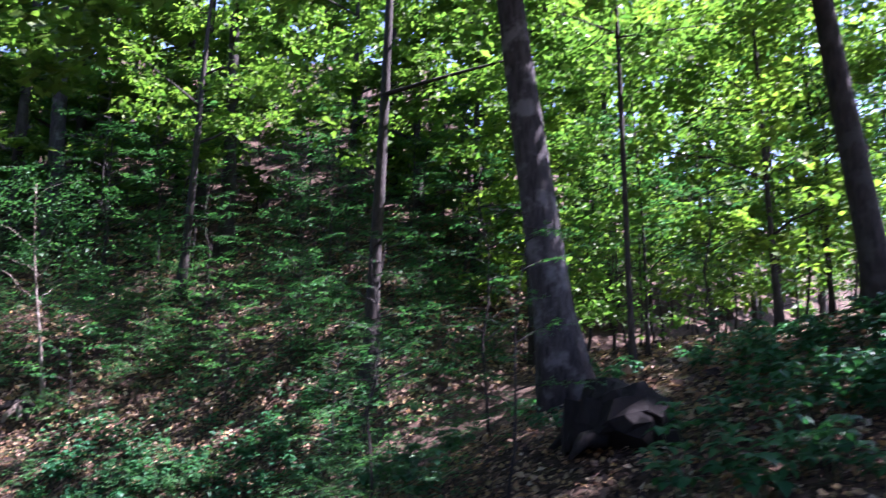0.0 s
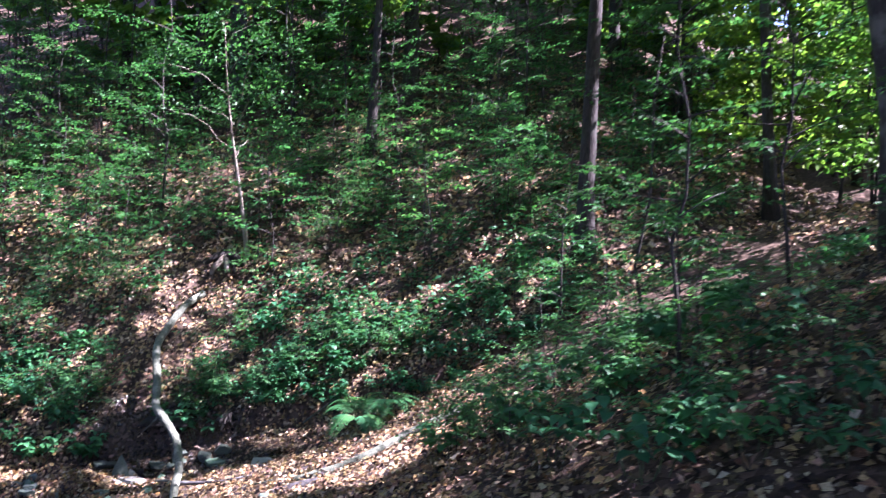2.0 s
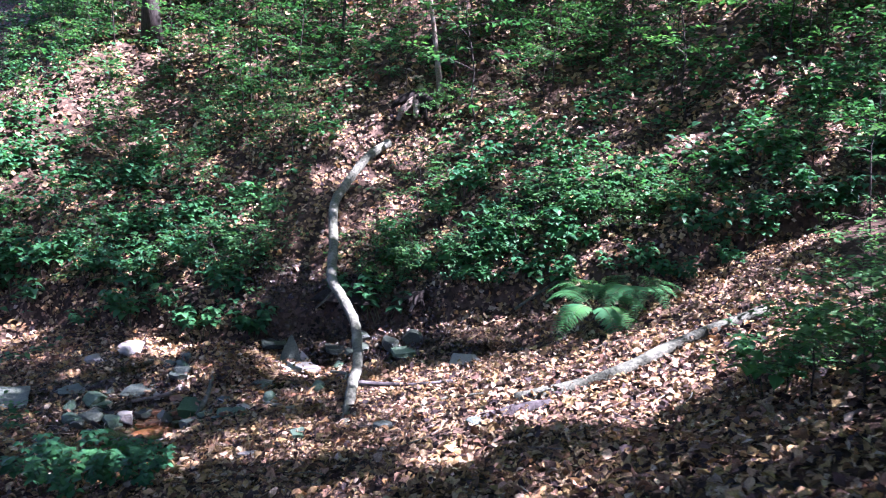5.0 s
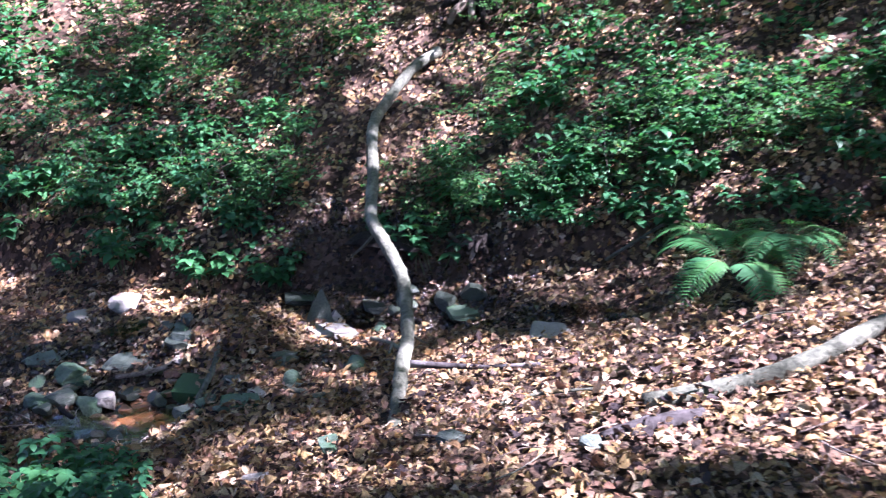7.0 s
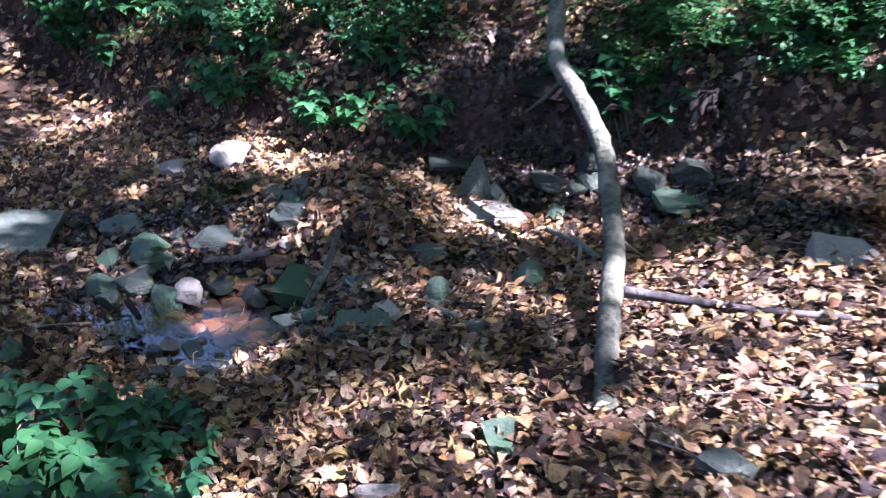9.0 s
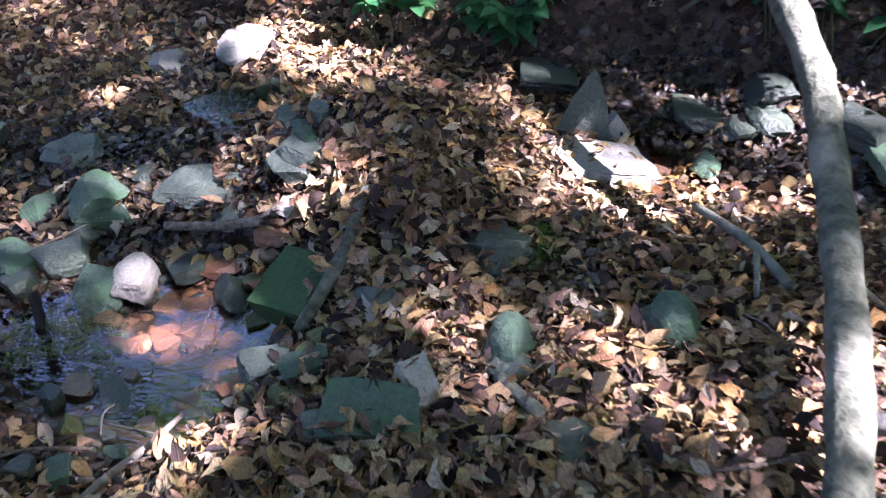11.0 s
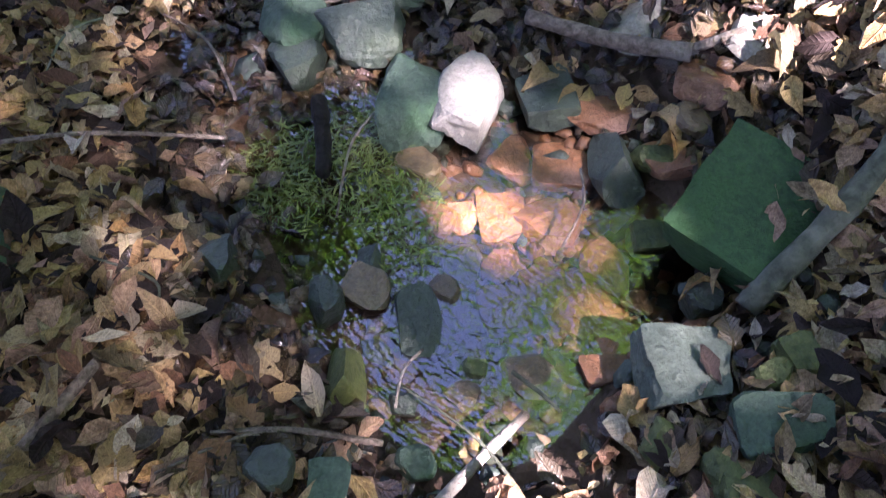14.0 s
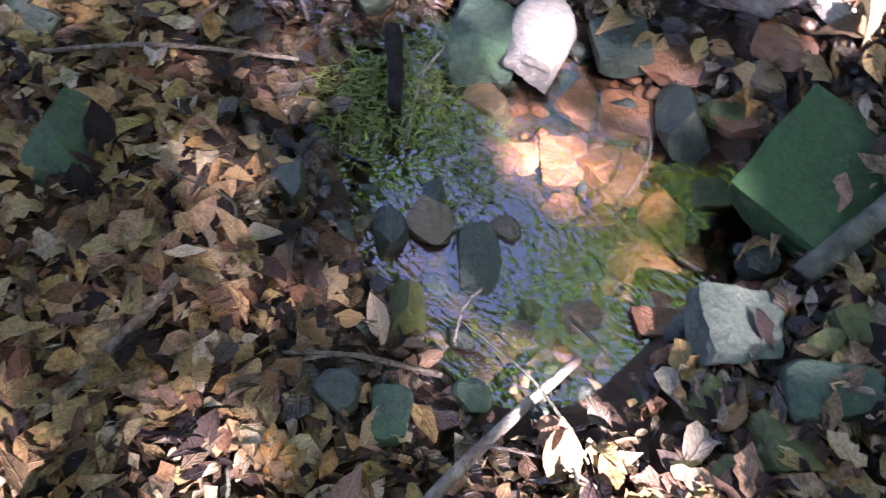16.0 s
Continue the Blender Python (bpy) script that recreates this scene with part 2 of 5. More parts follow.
def land(x, y):
    x, y = np.asarray(x, float), np.asarray(y, float)
    z = valley(x, y)
    z = z + knoll(x, y, 1.6, 9.2, 2.2, 0.62) + knoll(x, y, -0.4, 7.4, 1.5, 0.15) + knoll(x, y, -14, 11, 2.0, -0.4) + knoll(x, y, -11.2, 12, 0.8, 0.2)
    # the pool and the bed of the stream
    z = z + knoll(x, y, -8.65, 10.25, 0.5, -0.11) + knoll(x, y, -9.15, 10.25, 0.35, -0.05) + knoll(x, y, -8.5, 10.6, 0.3, -0.06)
    z = z + knoll(x, y, -8.42, 10.2, 0.2, -0.1) + knoll(x, y, -8.45, 10.68, 0.2, -0.07) + knoll(x, y, -9.05, 10.1, 0.25, -0.03)
    z = z + knoll(x, y, -8.95, 9.55, 0.35, 0.08)
    z = z + knoll(x, y, -7.95, 10.65, 0.35, 0.07) + knoll(x, y, -9.3, 10.9, 0.5, 0.08)
    bed = np.hypot((x + 8.66) / 1.2, (y - 10.35) / 1.0) < 1
    z = np.where(bed, np.maximum(z, WATER_Z - 0.045 + 0.25 * (z - WATER_Z + 0.045)), z)
    # the drift of leaves between the two channels
    z = z + knoll(x, y, -9.3, 11.55, 0.25, 0.14) + knoll(x, y, -8.9, 11.65, 0.28, 0.28) + knoll(x, y, -8.45, 11.4, 0.25, 0.22) + knoll(x, y, -8.25, 11.1, 0.2, 0.03)
    # hollows under the far bank, the trodden path
    z = z + knoll(x, y, -7.6, 12.5, 0.5, -0.2) + knoll(x, y, -8.2, 12.95, 0.35, -0.12) + knoll(x, y, -7.1, 13.05, 0.35, -0.15) + knoll(x, y, -5.6, 13.0, 0.45, -0.22) + knoll(x, y, -3.5, 10.3, 0.8, -0.2)
    edge = np.interp(x, BANK_X, BANK_Y)
    d = y - edge
    slope = 0.6 - 0.25 * ease((x + 2) / 6) + 0.10 * ease((x + 2) / 6) * ease((y - 20) / 15)
    steep = 0.13 * np.exp(-((x + 9) / 2.5) ** 2) * np.clip(d - 0.2, 0, 5)
    far = valley(x, edge) + 0.45 * ease((d + 0.05) / 0.35) * (1 - ease((x + 1) / 4)) + np.maximum(d - 0.2, 0) * slope + steep
    k = ease((d + 0.1) / 0.3)
    return z * (1 - k) + far * k


def rough_land(x, y):
    w = 0.018 * (np.sin(5.1 * x + 1.7 * y) * np.sin(4.3 * y - 2.2 * x) + 0.7 * np.sin(11.3 * x - 3.1 * y + 1) * np.sin(9.7 * y + 2.3 * x))
    far = ease((y - np.interp(x, BANK_X, BANK_Y)) / 1.5)
    return land(x, y) + w * (1 + 3 * far) + 0.12 * far * np.sin(1.3 * x + 0.6) * np.sin(1.1 * y)


def height(x, y):
    return float(rough_land(x, y))


def slope_normals(x, y):
    e = 0.05
    n = np.stack([-(rough_land(x + e, y) - rough_land(x - e, y)) / (2 * e), -(rough_land(x, y + e) - rough_land(x, y - e)) / (2 * e), np.ones_like(x)], -1)
    return n / np.linalg.norm(n, axis=1)[:, None]


# ---- mesh helpers ----
def mesh_of(name, verts, faces, material, smooth=True):
    me = bpy.data.meshes.new(name)
    me.from_pydata(np.asarray(verts, float).tolist() if not isinstance(verts, list) else verts, [], faces if isinstance(faces, list) else faces.tolist())
    if smooth:
        me.polygons.foreach_set("use_smooth", [True] * len(me.polygons))
    me.materials.append(material)
    me.update()
    return me


def part(name, me, parent, label=""):
    ob = new(name, me)
    ob.parent = parent
    return tagged(ob, label)


def thing(name, m, label, category, group="", kind=""):
    ob = new(name)
    ob.empty_display_size = 0.1
    ob.matrix_basis = m
    return tagged(ob, label, category, group, kind)


def tube(path, radii, sides=8, wobble=0.0, seed=0):
    """Points and faces of a tapered, slightly uneven round limb along a path."""
    path = [Vector(p) for p in path]
    verts, faces = [], []
    side = None
    r = random.Random(seed)
    for i, p in enumerate(path):
        d = (path[min(i + 1, len(path) - 1)] - path[max(i - 1, 0)]).normalized()
        if side is None:
            side = d.orthogonal().normalized()
        side = (side - d * side.dot(d)).normalized()
        up = d.cross(side)
        for k in range(sides):
            a = 2 * math.pi * k / sides
            q = radii[i] * (1 + wobble * (r.random() - 0.5))
            verts.append(tuple(p + side * (math.cos(a) * q) + up * (math.sin(a) * q)))
    for i in range(len(path) - 1):
        for k in range(sides):
            a, b = i * sides + k, i * sides + (k + 1) % sides
            faces.append((a, b, b + sides, a + sides))
    faces.append(tuple(range(sides - 1, -1, -1)))
    faces.append(tuple(range(len(verts) - sides, len(verts))))
    return verts, faces


def grafted(stem, twigs):
    """A stem with its side branches grown on: each branch starts from the nearest point of the stem."""
    verts, faces = list(stem[0]), list(stem[1])
    own = np.array(verts)
    for (v, f), sides in twigs:
        near = int(np.argmin(((own - np.mean(v[:sides], axis=0)) ** 2).sum(1)))
        o = len(verts)
        verts += list(v)
        faces += [tuple(i + o for i in q) for q in f[:-2]] + [tuple(i + o for i in f[-1])]
        faces += [(near, o + (k + 1) % sides, o + k) for k in range(sides)]
    return verts, faces


def bent(a, b, steps, sag=0.0, jitter=0.0, seed=0):
    r = random.Random(seed)
    a, b = Vector(a), Vector(b)
    out = []
    for i in range(steps + 1):
        t = i / steps
        p = a.lerp(b, t) + Vector((0, 0, 1)) * (sag * 4 * t * (1 - t))
        if 0 < i < steps:
            p += Vector((r.uniform(-1, 1), r.uniform(-1, 1), r.uniform(-1, 1))) * jitter
        out.append(p)
    return out


def leaf_shape(outline, fold=0.15, curl=0.2):
    """A leaf along +y of length 1: a midrib and two halves, folded and curled. Outline: half widths from stalk to tip."""
    n = len(outline)
    v, f = [], []
    for i, w in enumerate(outline):
        y = i / (n - 1)
        z = -curl * (y - 0.35) ** 2
        v += [(-w, y, z + fold * w), (0, y, z), (w, y, z + fold * w)]
    for i in range(n - 1):
        a = 3 * i
        f += [(a, a + 1, a + 4, a + 3), (a + 1, a + 2, a + 5, a + 4)]
    return np.array(v, float), f


ROUND = leaf_shape([0.01, 0.15, 0.25, 0.28, 0.23, 0.12, 0.01], 0.3, 0.5)
LONG = leaf_shape([0.01, 0.09, 0.16, 0.19, 0.16, 0.09, 0.01], 0.6, -0.7)
SLENDER = leaf_shape([0.01, 0.1, 0.19, 0.23, 0.22, 0.16, 0.08, 0.01], 0.5, 0.9)
OVAL = leaf_shape([0.01, 0.20, 0.27, 0.2, 0.01], 0.25, 0.35)
BROAD = leaf_shape([0.03, 0.36, 0.40, 0.24, 0.01], 0.3, 0.5)
LOBED = leaf_shape([0.02, 0.17, 0.13, 0.27, 0.20, 0.26, 0.12, 0.02], 0.45, 0.6)
CURLED = leaf_shape([0.02, 0.22, 0.28, 0.22, 0.02], 1.1, 0.9)
MAPLE = leaf_shape([0.06, 0.30, 0.33, 0.38, 0.26, 0.16, 0.02], 0.5, -0.5)
DIAMOND = (np.array([(0, 0, 0), (-0.27, 0.48, 0.06), (0, 1, -0.06), (0.27, 0.48, 0.06)]), [(0, 3, 2, 1)])
WEDGE = (np.array([(0, 0, 0), (-0.3, 0.4, 0.08), (0, 0.45, 0), (0.3, 0.4, 0.08), (0, 1, -0.12)]), [(0, 2, 4, 1), (0, 3, 4, 2)])


def crumpled(shape, seed, much=0.05):
    """The same leaf, dried and crumpled in its own way."""
    g = np.random.default_rng(seed)
    v, f = shape
    w = v + g.normal(size=v.shape) * np.array([much * 0.35, much * 0.3, much * 0.7])
    w[:, 2] += g.uniform(-1, 1) * v[:, 0] * v[:, 1] + g.uniform(-0.9, 0.9) * (v[:, 1] - 0.5) ** 2 + g.uniform(-1.6, 2.6) * v[:, 0] ** 2
    w[:, 0] += g.uniform(-0.25, 0.25) * (v[:, 1] - 0.5) ** 2
    w[:, 0] *= g.uniform(0.75, 1.15)
    return w, f


DRY = [crumpled(s, 200 + i) for i, s in enumerate((ROUND, MAPLE, ROUND, LONG, LOBED, ROUND, SLENDER, LONG, ROUND, LOBED, LONG, CURLED, SLENDER, ROUND))]
DIAMOND_THIN = (np.array([(0, 0, 0), (-0.08, 0.5, 0.02), (0, 1, 0), (0.08, 0.5, 0.02), (0, 0.5, 0.04)]), [(0, 4, 2, 1), (0, 3, 2, 4)])
BROAD_FAR = (np.array([(0, 0, 0), (-0.42, 0.45, 0.14), (0, 0.5, 0), (0.4, 0.5, 0.16), (0.05, 1, 0.1)]), [(0, 2, 4, 1), (0, 3, 4, 2)])


def turns(normals, spin, tilt, tilt_dir):
    """Rotation matrices that lay leaves on slopes, spun about the normal and tipped up."""
    n = normals + np.stack([np.cos(tilt_dir) * np.tan(tilt), np.sin(tilt_dir) * np.tan(tilt), 0 * tilt], -1)
    n = n / np.linalg.norm(n, axis=1)[:, None]
    h = np.stack([np.cos(spin), np.sin(spin), 0 * spin], -1)
    y = h - n * (h * n).sum(1)[:, None]
    y = y / np.maximum(np.linalg.norm(y, axis=1), 1e-6)[:, None]
    x = np.cross(y, n)
    return np.stack([x, y, n], -1)


def scattered(name, shapes, places, mats, sizes, material, smooth=False):
    """One mesh of many leaves: shapes are dealt out in turn."""
    vs, own, off = [], [], 0
    which = np.arange(len(places)) % len(shapes)
    loops, starts, totals = [], [], []
    nl = 0
    for k, (v, f) in enumerate(shapes):
        idx = np.where(which == k)[0]
        if not len(idx):
            continue
        w = np.einsum("nij,vj->nvi", mats[idx], v) * sizes[idx][:, None, None] + places[idx][:, None, :]
        vs.append(w.reshape(-1, 3))
        own.append(np.tile(v, (len(idx), 1)))
        quad = len(f[0])
        fa = np.array(f)[None] + (np.arange(len(idx)) * len(v))[:, None, None] + off
        fa = fa.reshape(-1, quad)
        loops.append(fa.reshape(-1))
        starts.append(nl + np.arange(len(fa)) * quad)
        totals.append(np.full(len(fa), quad))
        nl += fa.size
        off += len(idx) * len(v)
    co = np.concatenate(vs)
    me = bpy.data.meshes.new(name)
    me.vertices.add(len(co))
    me.vertices.foreach_set("co", co.ravel())
    lo, st = np.concatenate(loops), np.concatenate(starts)
    me.loops.add(len(lo))
    me.loops.foreach_set("vertex_index", lo.astype(np.int32))
    me.polygons.add(len(st))
    me.polygons.foreach_set("loop_start", st.astype(np.int32))
    me.update(calc_edges=True)
    at = me.attributes.new("on_leaf", "FLOAT_VECTOR", "POINT")
    at.data.foreach_set("vector", np.concatenate(own).ravel())
    if smooth:
        me.polygons.foreach_set("use_smooth", [True] * len(me.polygons))
    me.materials.append(material)
    return me


# ---- ground ----
def ground_sheet():
    def axis(lo, hi, fine_lo, fine_hi, fine, coarse):
        a = [fine_lo + fine * i for i in range(int((fine_hi - fine_lo) / fine) + 1)]
        s, p = fine, fine_lo
        while p > lo:
            s = min(s * 1.25, coarse)
            p -= s
            a.insert(0, p)
        s, p = fine, a[-1]
        while p < hi:
            s = min(s * 1.25, coarse)
            p += s
            a.append(p)
        return np.array(a)
    xs, ys = axis(-260, 260, -12.5, -2, 0.07, 12), axis(-260, 300, 7.5, 15.5, 0.07, 12)
    gx, gy = np.meshgrid(xs, ys)
    reach = np.hypot(gx + 3, gy - 12)
    gz = rough_land(np.clip(gx, -60, 60), np.clip(gy, -40, 70)) + 0.02 * np.maximum(reach - 60, 0)
    nx, ny = len(xs), len(ys)
    i = (np.arange(ny - 1)[:, None] * nx + np.arange(nx - 1)[None]).ravel()
    me = mesh_of("ground", np.stack([gx, gy, gz], -1).reshape(-1, 3), np.stack([i, i + 1, i + nx + 1, i + nx], -1), SOIL)
    return tagged(new("ground", me), "brown woodland soil under fallen leaves, sloping to a stream", "ground", kind="structure")


ground = ground_sheet()


def pool(name, cx, cy, rx, ry, z, turn, label):
    ring = 40
    v = [(0, 0, 0)]
    for q in (0.5, 1.0):
        for k in range(ring):
            a = 2 * math.pi * k / ring
            w = q * (1 + 0.12 * math.sin(3 * a + cx) + 0.07 * math.sin(7 * a))
            v.append((math.cos(a) * rx * w, math.sin(a) * ry * w, 0))
    f = [(0, 1 + k, 1 + (k + 1) % ring) for k in range(ring)]
    f += [(1 + k, 1 + ring + k, 1 + ring + (k + 1) % ring, 1 + (k + 1) % ring) for k in range(ring)]
    ob = tagged(new(name, mesh_of(name, v, f, WATER)), label, "water", kind="structure")
    ob.matrix_basis = pose(cx, cy, z, 0, 0, turn)
    ob.visible_shadow = False
    return ob


pool("water", -8.66, 10.35, 0.98, 0.78, WATER_Z, 30, "shallow clear stream water with blue sky reflections")
pool("water", -8.0, 12.8, 0.8, 0.45, height(-7.95, 12.85) + 0.04, 20, "dark still water under the far bank")
pool("water", -9.7, 11.55, 0.4, 0.3, height(-9.7, 11.55) + 0.03, 10, "shallow brown water between stones")
pool("water", -5.65, 12.95, 0.55, 0.22, height(-5.65, 12.95) + 0.05, 12, "dark still water under the far bank")
pool("water", -8.02, 11.45, 0.28, 0.14, height(-8.02, 11.45) + 0.04, 60, "small dark puddle among fallen leaves")


# ---- canopy with its gaps ----
GAPS, CLEARINGS = [], []


def gap(x, y, r, up=0.0, stray=0.16):
    """A hole in the leaves through which the sun reaches the ground at x, y."""
    GAPS.append((Vector((x, y, height(x, y) + up)), r + 0.07, stray))


def clearing(start, towards, degrees):
    """A widening hole in the leaves, through which the open sky is mirrored in the pool."""
    CLEARINGS.append((Vector(start), (Vector(towards) - Vector(start)).normalized(), math.tan(radians(degrees))))


# the sunlit spots of the stream and its banks
gap(-9.08, 10.47, 0.07, 0.07, 0)
gap(-8.89, 10.53, 0.02, 0.0, 0.04)
gap(-8.84, 10.6, 0.03, 0.0, 0.04)
gap(-8.64, 10.56, 0.03, 0.0, 0.04)
gap(-8.67, 10.5, 0.01, 0.0, 0.04)
gap(-8.48, 10.52, 0.035, 0.0, 0.04)
gap(-8.56, 10.51, 0.02, 0.0, 0.04)
gap(-8.37, 10.5, 0.02, 0.0, 0.04)
gap(-8.53, 10.44, 0.02, 0.0, 0.04)
gap(-8.82, 10.36, 0.02, 0.0, 0.04)
gap(-8.81, 10.44, 0.01, 0.0, 0.04)
gap(-8.3, 10.49, 0.0, 0.0, 0.04)
gap(-8.4, 9.97, 0.02, 0.0, 0.04)
gap(-8.35, 10.01, 0.02, 0.0, 0.04)
gap(-8.24, 10.28, 0.05, 0.0, 0.04)
gap(-8.22, 10.34, 0.05, 0.0, 0.04)
gap(-8.26, 9.97, 0.07, 0.0, 0.04)
gap(-8.12, 10.14, 0.09, 0.0, 0.04)
gap(-8.08, 10.2, 0.07, 0.0, 0.04)
gap(-8.14, 10.27, 0.03, 0.0, 0.04)
gap(-8.13, 10.05, 0.04, 0.0, 0.04)
gap(-8.16, 9.98, 0.06, 0.0, 0.04)
gap(-8.78, 11.06, 0.05, 0.0, 0.04)
gap(-9.14, 10.62, 0.02, 0.0, 0.04)
gap(-9.36, 10.88, 0.06, 0.0, 0.04)
gap(-8.97, 11.13, 0.05, 0.0, 0.04)
gap(-8.84, 11.17, 0.03, 0.0, 0.04)
gap(-8.79, 11.05, 0.05, 0.0, 0.04)
gap(-8.0, 10.96, 0.05, 0.0, 0.04)
gap(-7.92, 10.99, 0.05, 0.0, 0.04)
gap(-8.36, 12.26, 0.08, 0.0, 0.04)
gap(-8.15, 12.06, 0.05, 0.0, 0.04)
gap(-8.54, 12.34, 0.06, 0.0, 0.04)
gap(-8.81, 12.24, 0.03, 0.0, 0.04)
gap(-10.61, 11.21, 0.1, 0.0, 0.04)
gap(-10.46, 11.24, 0.06, 0.0, 0.04)
gap(-9.09, 12.81, 0.06, 0.0, 0.04)
gap(-8.92, 12.89, 0.06, 0.0, 0.04)
gap(-7.2, 9.7, 0.25)
gap(-6.5, 10.5, 0.22)
gap(-6.2, 10.7, 0.3)
gap(-8.3, 12.4, 0.15)
gap(-7.95, 12.15, 0.1)
gap(-7.95, 11.0, 0.12)
gap(-6.3, 11.5, 0.5, 0, 0.05)
gap(-5.9, 11.1, 0.4, 0, 0.05)
gap(-6.6, 11.0, 0.16)
gap(-5.6, 10.3, 0.25)
gap(-6.0, 9.9, 0.25)
gap(-6.8, 10.0, 0.2)
gap(-7.3, 10.2, 0.15)
gap(-4.65, 11.0, 0.8, 0, 0.05)
gap(-4.1, 11.5, 0.75, 0, 0.05)
gap(-3.5, 12.0, 0.7, 0, 0.05)
gap(-5.2, 11.6, 0.35)
gap(-3.0, 12.6, 0.35)
gap(-5.0, 9.6, 0.25)
gap(-10.4, 12.1, 0.3)
gap(-9.7, 12.2, 0.2)
gap(-9.1, 16.2, 0.8, 0, 0.02)
gap(-9.6, 15.4, 0.3)
gap(-12.4, 16.4, 0.9)
gap(-11.2, 15.6, 0.3)
gap(-7.8, 20.7, 0.35)
gap(-3.8, 20.8, 0.3)
gap(-0.6, 16.3, 0.5)
gap(-6.2, 15.6, 0.3)
gap(-7.2, 16.6, 0.3)
gap(6.2, 13.1, 0.8)
gap(-7.6, 22.6, 0.4)
gap(1.7, 9.2, 0.12, 2.2)
gap(1.7, 9.2, 0.1, 0.8)
gap(-7.5, 12.2, 0.1, 0.55)

gap(-1.9, 8.6, 0.45, 0.5)
gap(-1.2, 9.0, 0.35, 0.5)
gap(-2.6, 9.7, 0.6, 0.5)
gap(-0.7, 7.9, 0.45, 2.1)
gap(-1.5, 9.4, 0.4, 1.2)
gap(0.2, 9.2, 0.4, 1.5)
gap(-1.0, 12.5, 0.5, 0.8)
gap(-10.6, 14.0, 0.35, 0.3)
gap(-12.0, 14.8, 0.4, 0.3)
gap(-10.0, 13.3, 0.25, 0.3)
gap(-6.8, 14.6, 0.3, 0.2)
gap(-5.3, 15.0, 0.25, 0.2)
gap(-4.4, 16.2, 0.3, 0.2)

# the many small flecks of sun
r_fleck = random.Random(15)
for i in range(150):
    fx, fy = r_fleck.uniform(-13, -1.5), r_fleck.uniform(8.2, 18)
    if not (fx < -7.6 and 9.4 < fy < 12.2):
        gap(fx, fy, r_fleck.uniform(0.08, 0.24))

gap(-1.0, 9.6, 0.6, 2.0)
gap(0.6, 10.4, 0.6, 2.2)
gap(-2.0, 13.6, 0.5, 1.5)
gap(-8.8, 16.8, 0.5, 3.2)
gap(-1.6, 7.6, 0.5, 0.3)
gap(-2.3, 8.2, 0.35)
clearing((-7.86, 9.85, -1.42), (-8.53, 10.2, -0.045), 7.5)


gap(-0.3, 7.0, 0.35, 0.5)
gap(-1.1, 8.3, 0.3, 0.5)
gap(-0.6, 6.2, 0.25, 0.4)
gap(-6.7, 14.2, 0.35, 0.4)
gap(-7.4, 14.1, 0.25, 0.4)
gap(-5.9, 14.5, 0.3, 0.4)


for i in range(16):
    gap(r_fleck.uniform(-8.0, -3.0), r_fleck.uniform(14.2, 18.5), r_fleck.uniform(0.2, 0.4), 0.2)
gap(-6.6, 13.9, 0.35, 0.3)
gap(-5.9, 14.0, 0.35, 0.3)
gap(-5.2, 14.2, 0.3, 0.3)
gap(-6.85, 10.15, 0.25)
gap(-6.6, 9.75, 0.22)
gap(-7.15, 10.45, 0.14)
gap(-7.9, 8.95, 0.2, 0.35)
gap(-7.6, 9.1, 0.15, 0.3)
gap(-5.6, 12.6, 0.2)
gap(-8.57, 10.52, 0.03, 0.0, 0.04)
gap(-8.47, 10.54, 0.03, 0.0, 0.04)
gap(-8.71, 10.57, 0.0, 0.0, 0.04)
gap(-8.34, 9.24, 0.03, 0.0, 0.04)
gap(-8.74, 9.87, 0.0, 0.0, 0.04)
gap(-8.5, 11.25, 0.02, 0.1, 0.04)
gap(-8.75, 11.75, 0.02, 0.1, 0.04)
gap(-8.65, 11.5, 0.0, 0.1, 0.04)
gap(-10.6, 10.3, 0.1, 0.1, 0.3)
gap(-7.18, 11.09, 0.09, 0.0, 0.06)
gap(-7.25, 11.04, 0.06, 0.0, 0.06)
gap(-7.53, 11.26, 0.09, 0.0, 0.06)
gap(-7.98, 11.02, 0.0, 0.0, 0.06)
gap(-7.59, 10.86, 0.13, 0.0, 0.06)
gap(-8.05, 12.52, 0.1, 0.0, 0.06)
gap(-7.82, 12.72, 0.12, 0.0, 0.06)
gap(-8.34, 10.3, 0.02, 0.0, 0.06)
gap(-7.48, 12.25, 0.0, 0.0, 0.06)
gap(-7.74, 11.43, 0.0, 0.0, 0.06)
gap(-8.51, 11.39, 0.0, 0.0, 0.06)
gap(-10.3, 12.47, 0.0, 0.0, 0.06)
gap(-7.92, 12.05, 0.0, 0.0, 0.06)
gap(-7.43, 11.01, 0.0, 0.0, 0.06)
gap(-7.86, 13.18, 0.12, 0.0, 0.06)
gap(-9.3, 9.75, 0.03, 0.0, 0.35)
gap(-9.4, 9.45, 0.05, 0.0, 0.2)
gap(0.8, 18.6, 0.5, 0.2)
gap(0.2, 15.8, 0.6, 0.2)
gap(-14.4, 13.9, 0.5, 0.2)
gap(-13.1, 15.6, 0.5, 0.2)


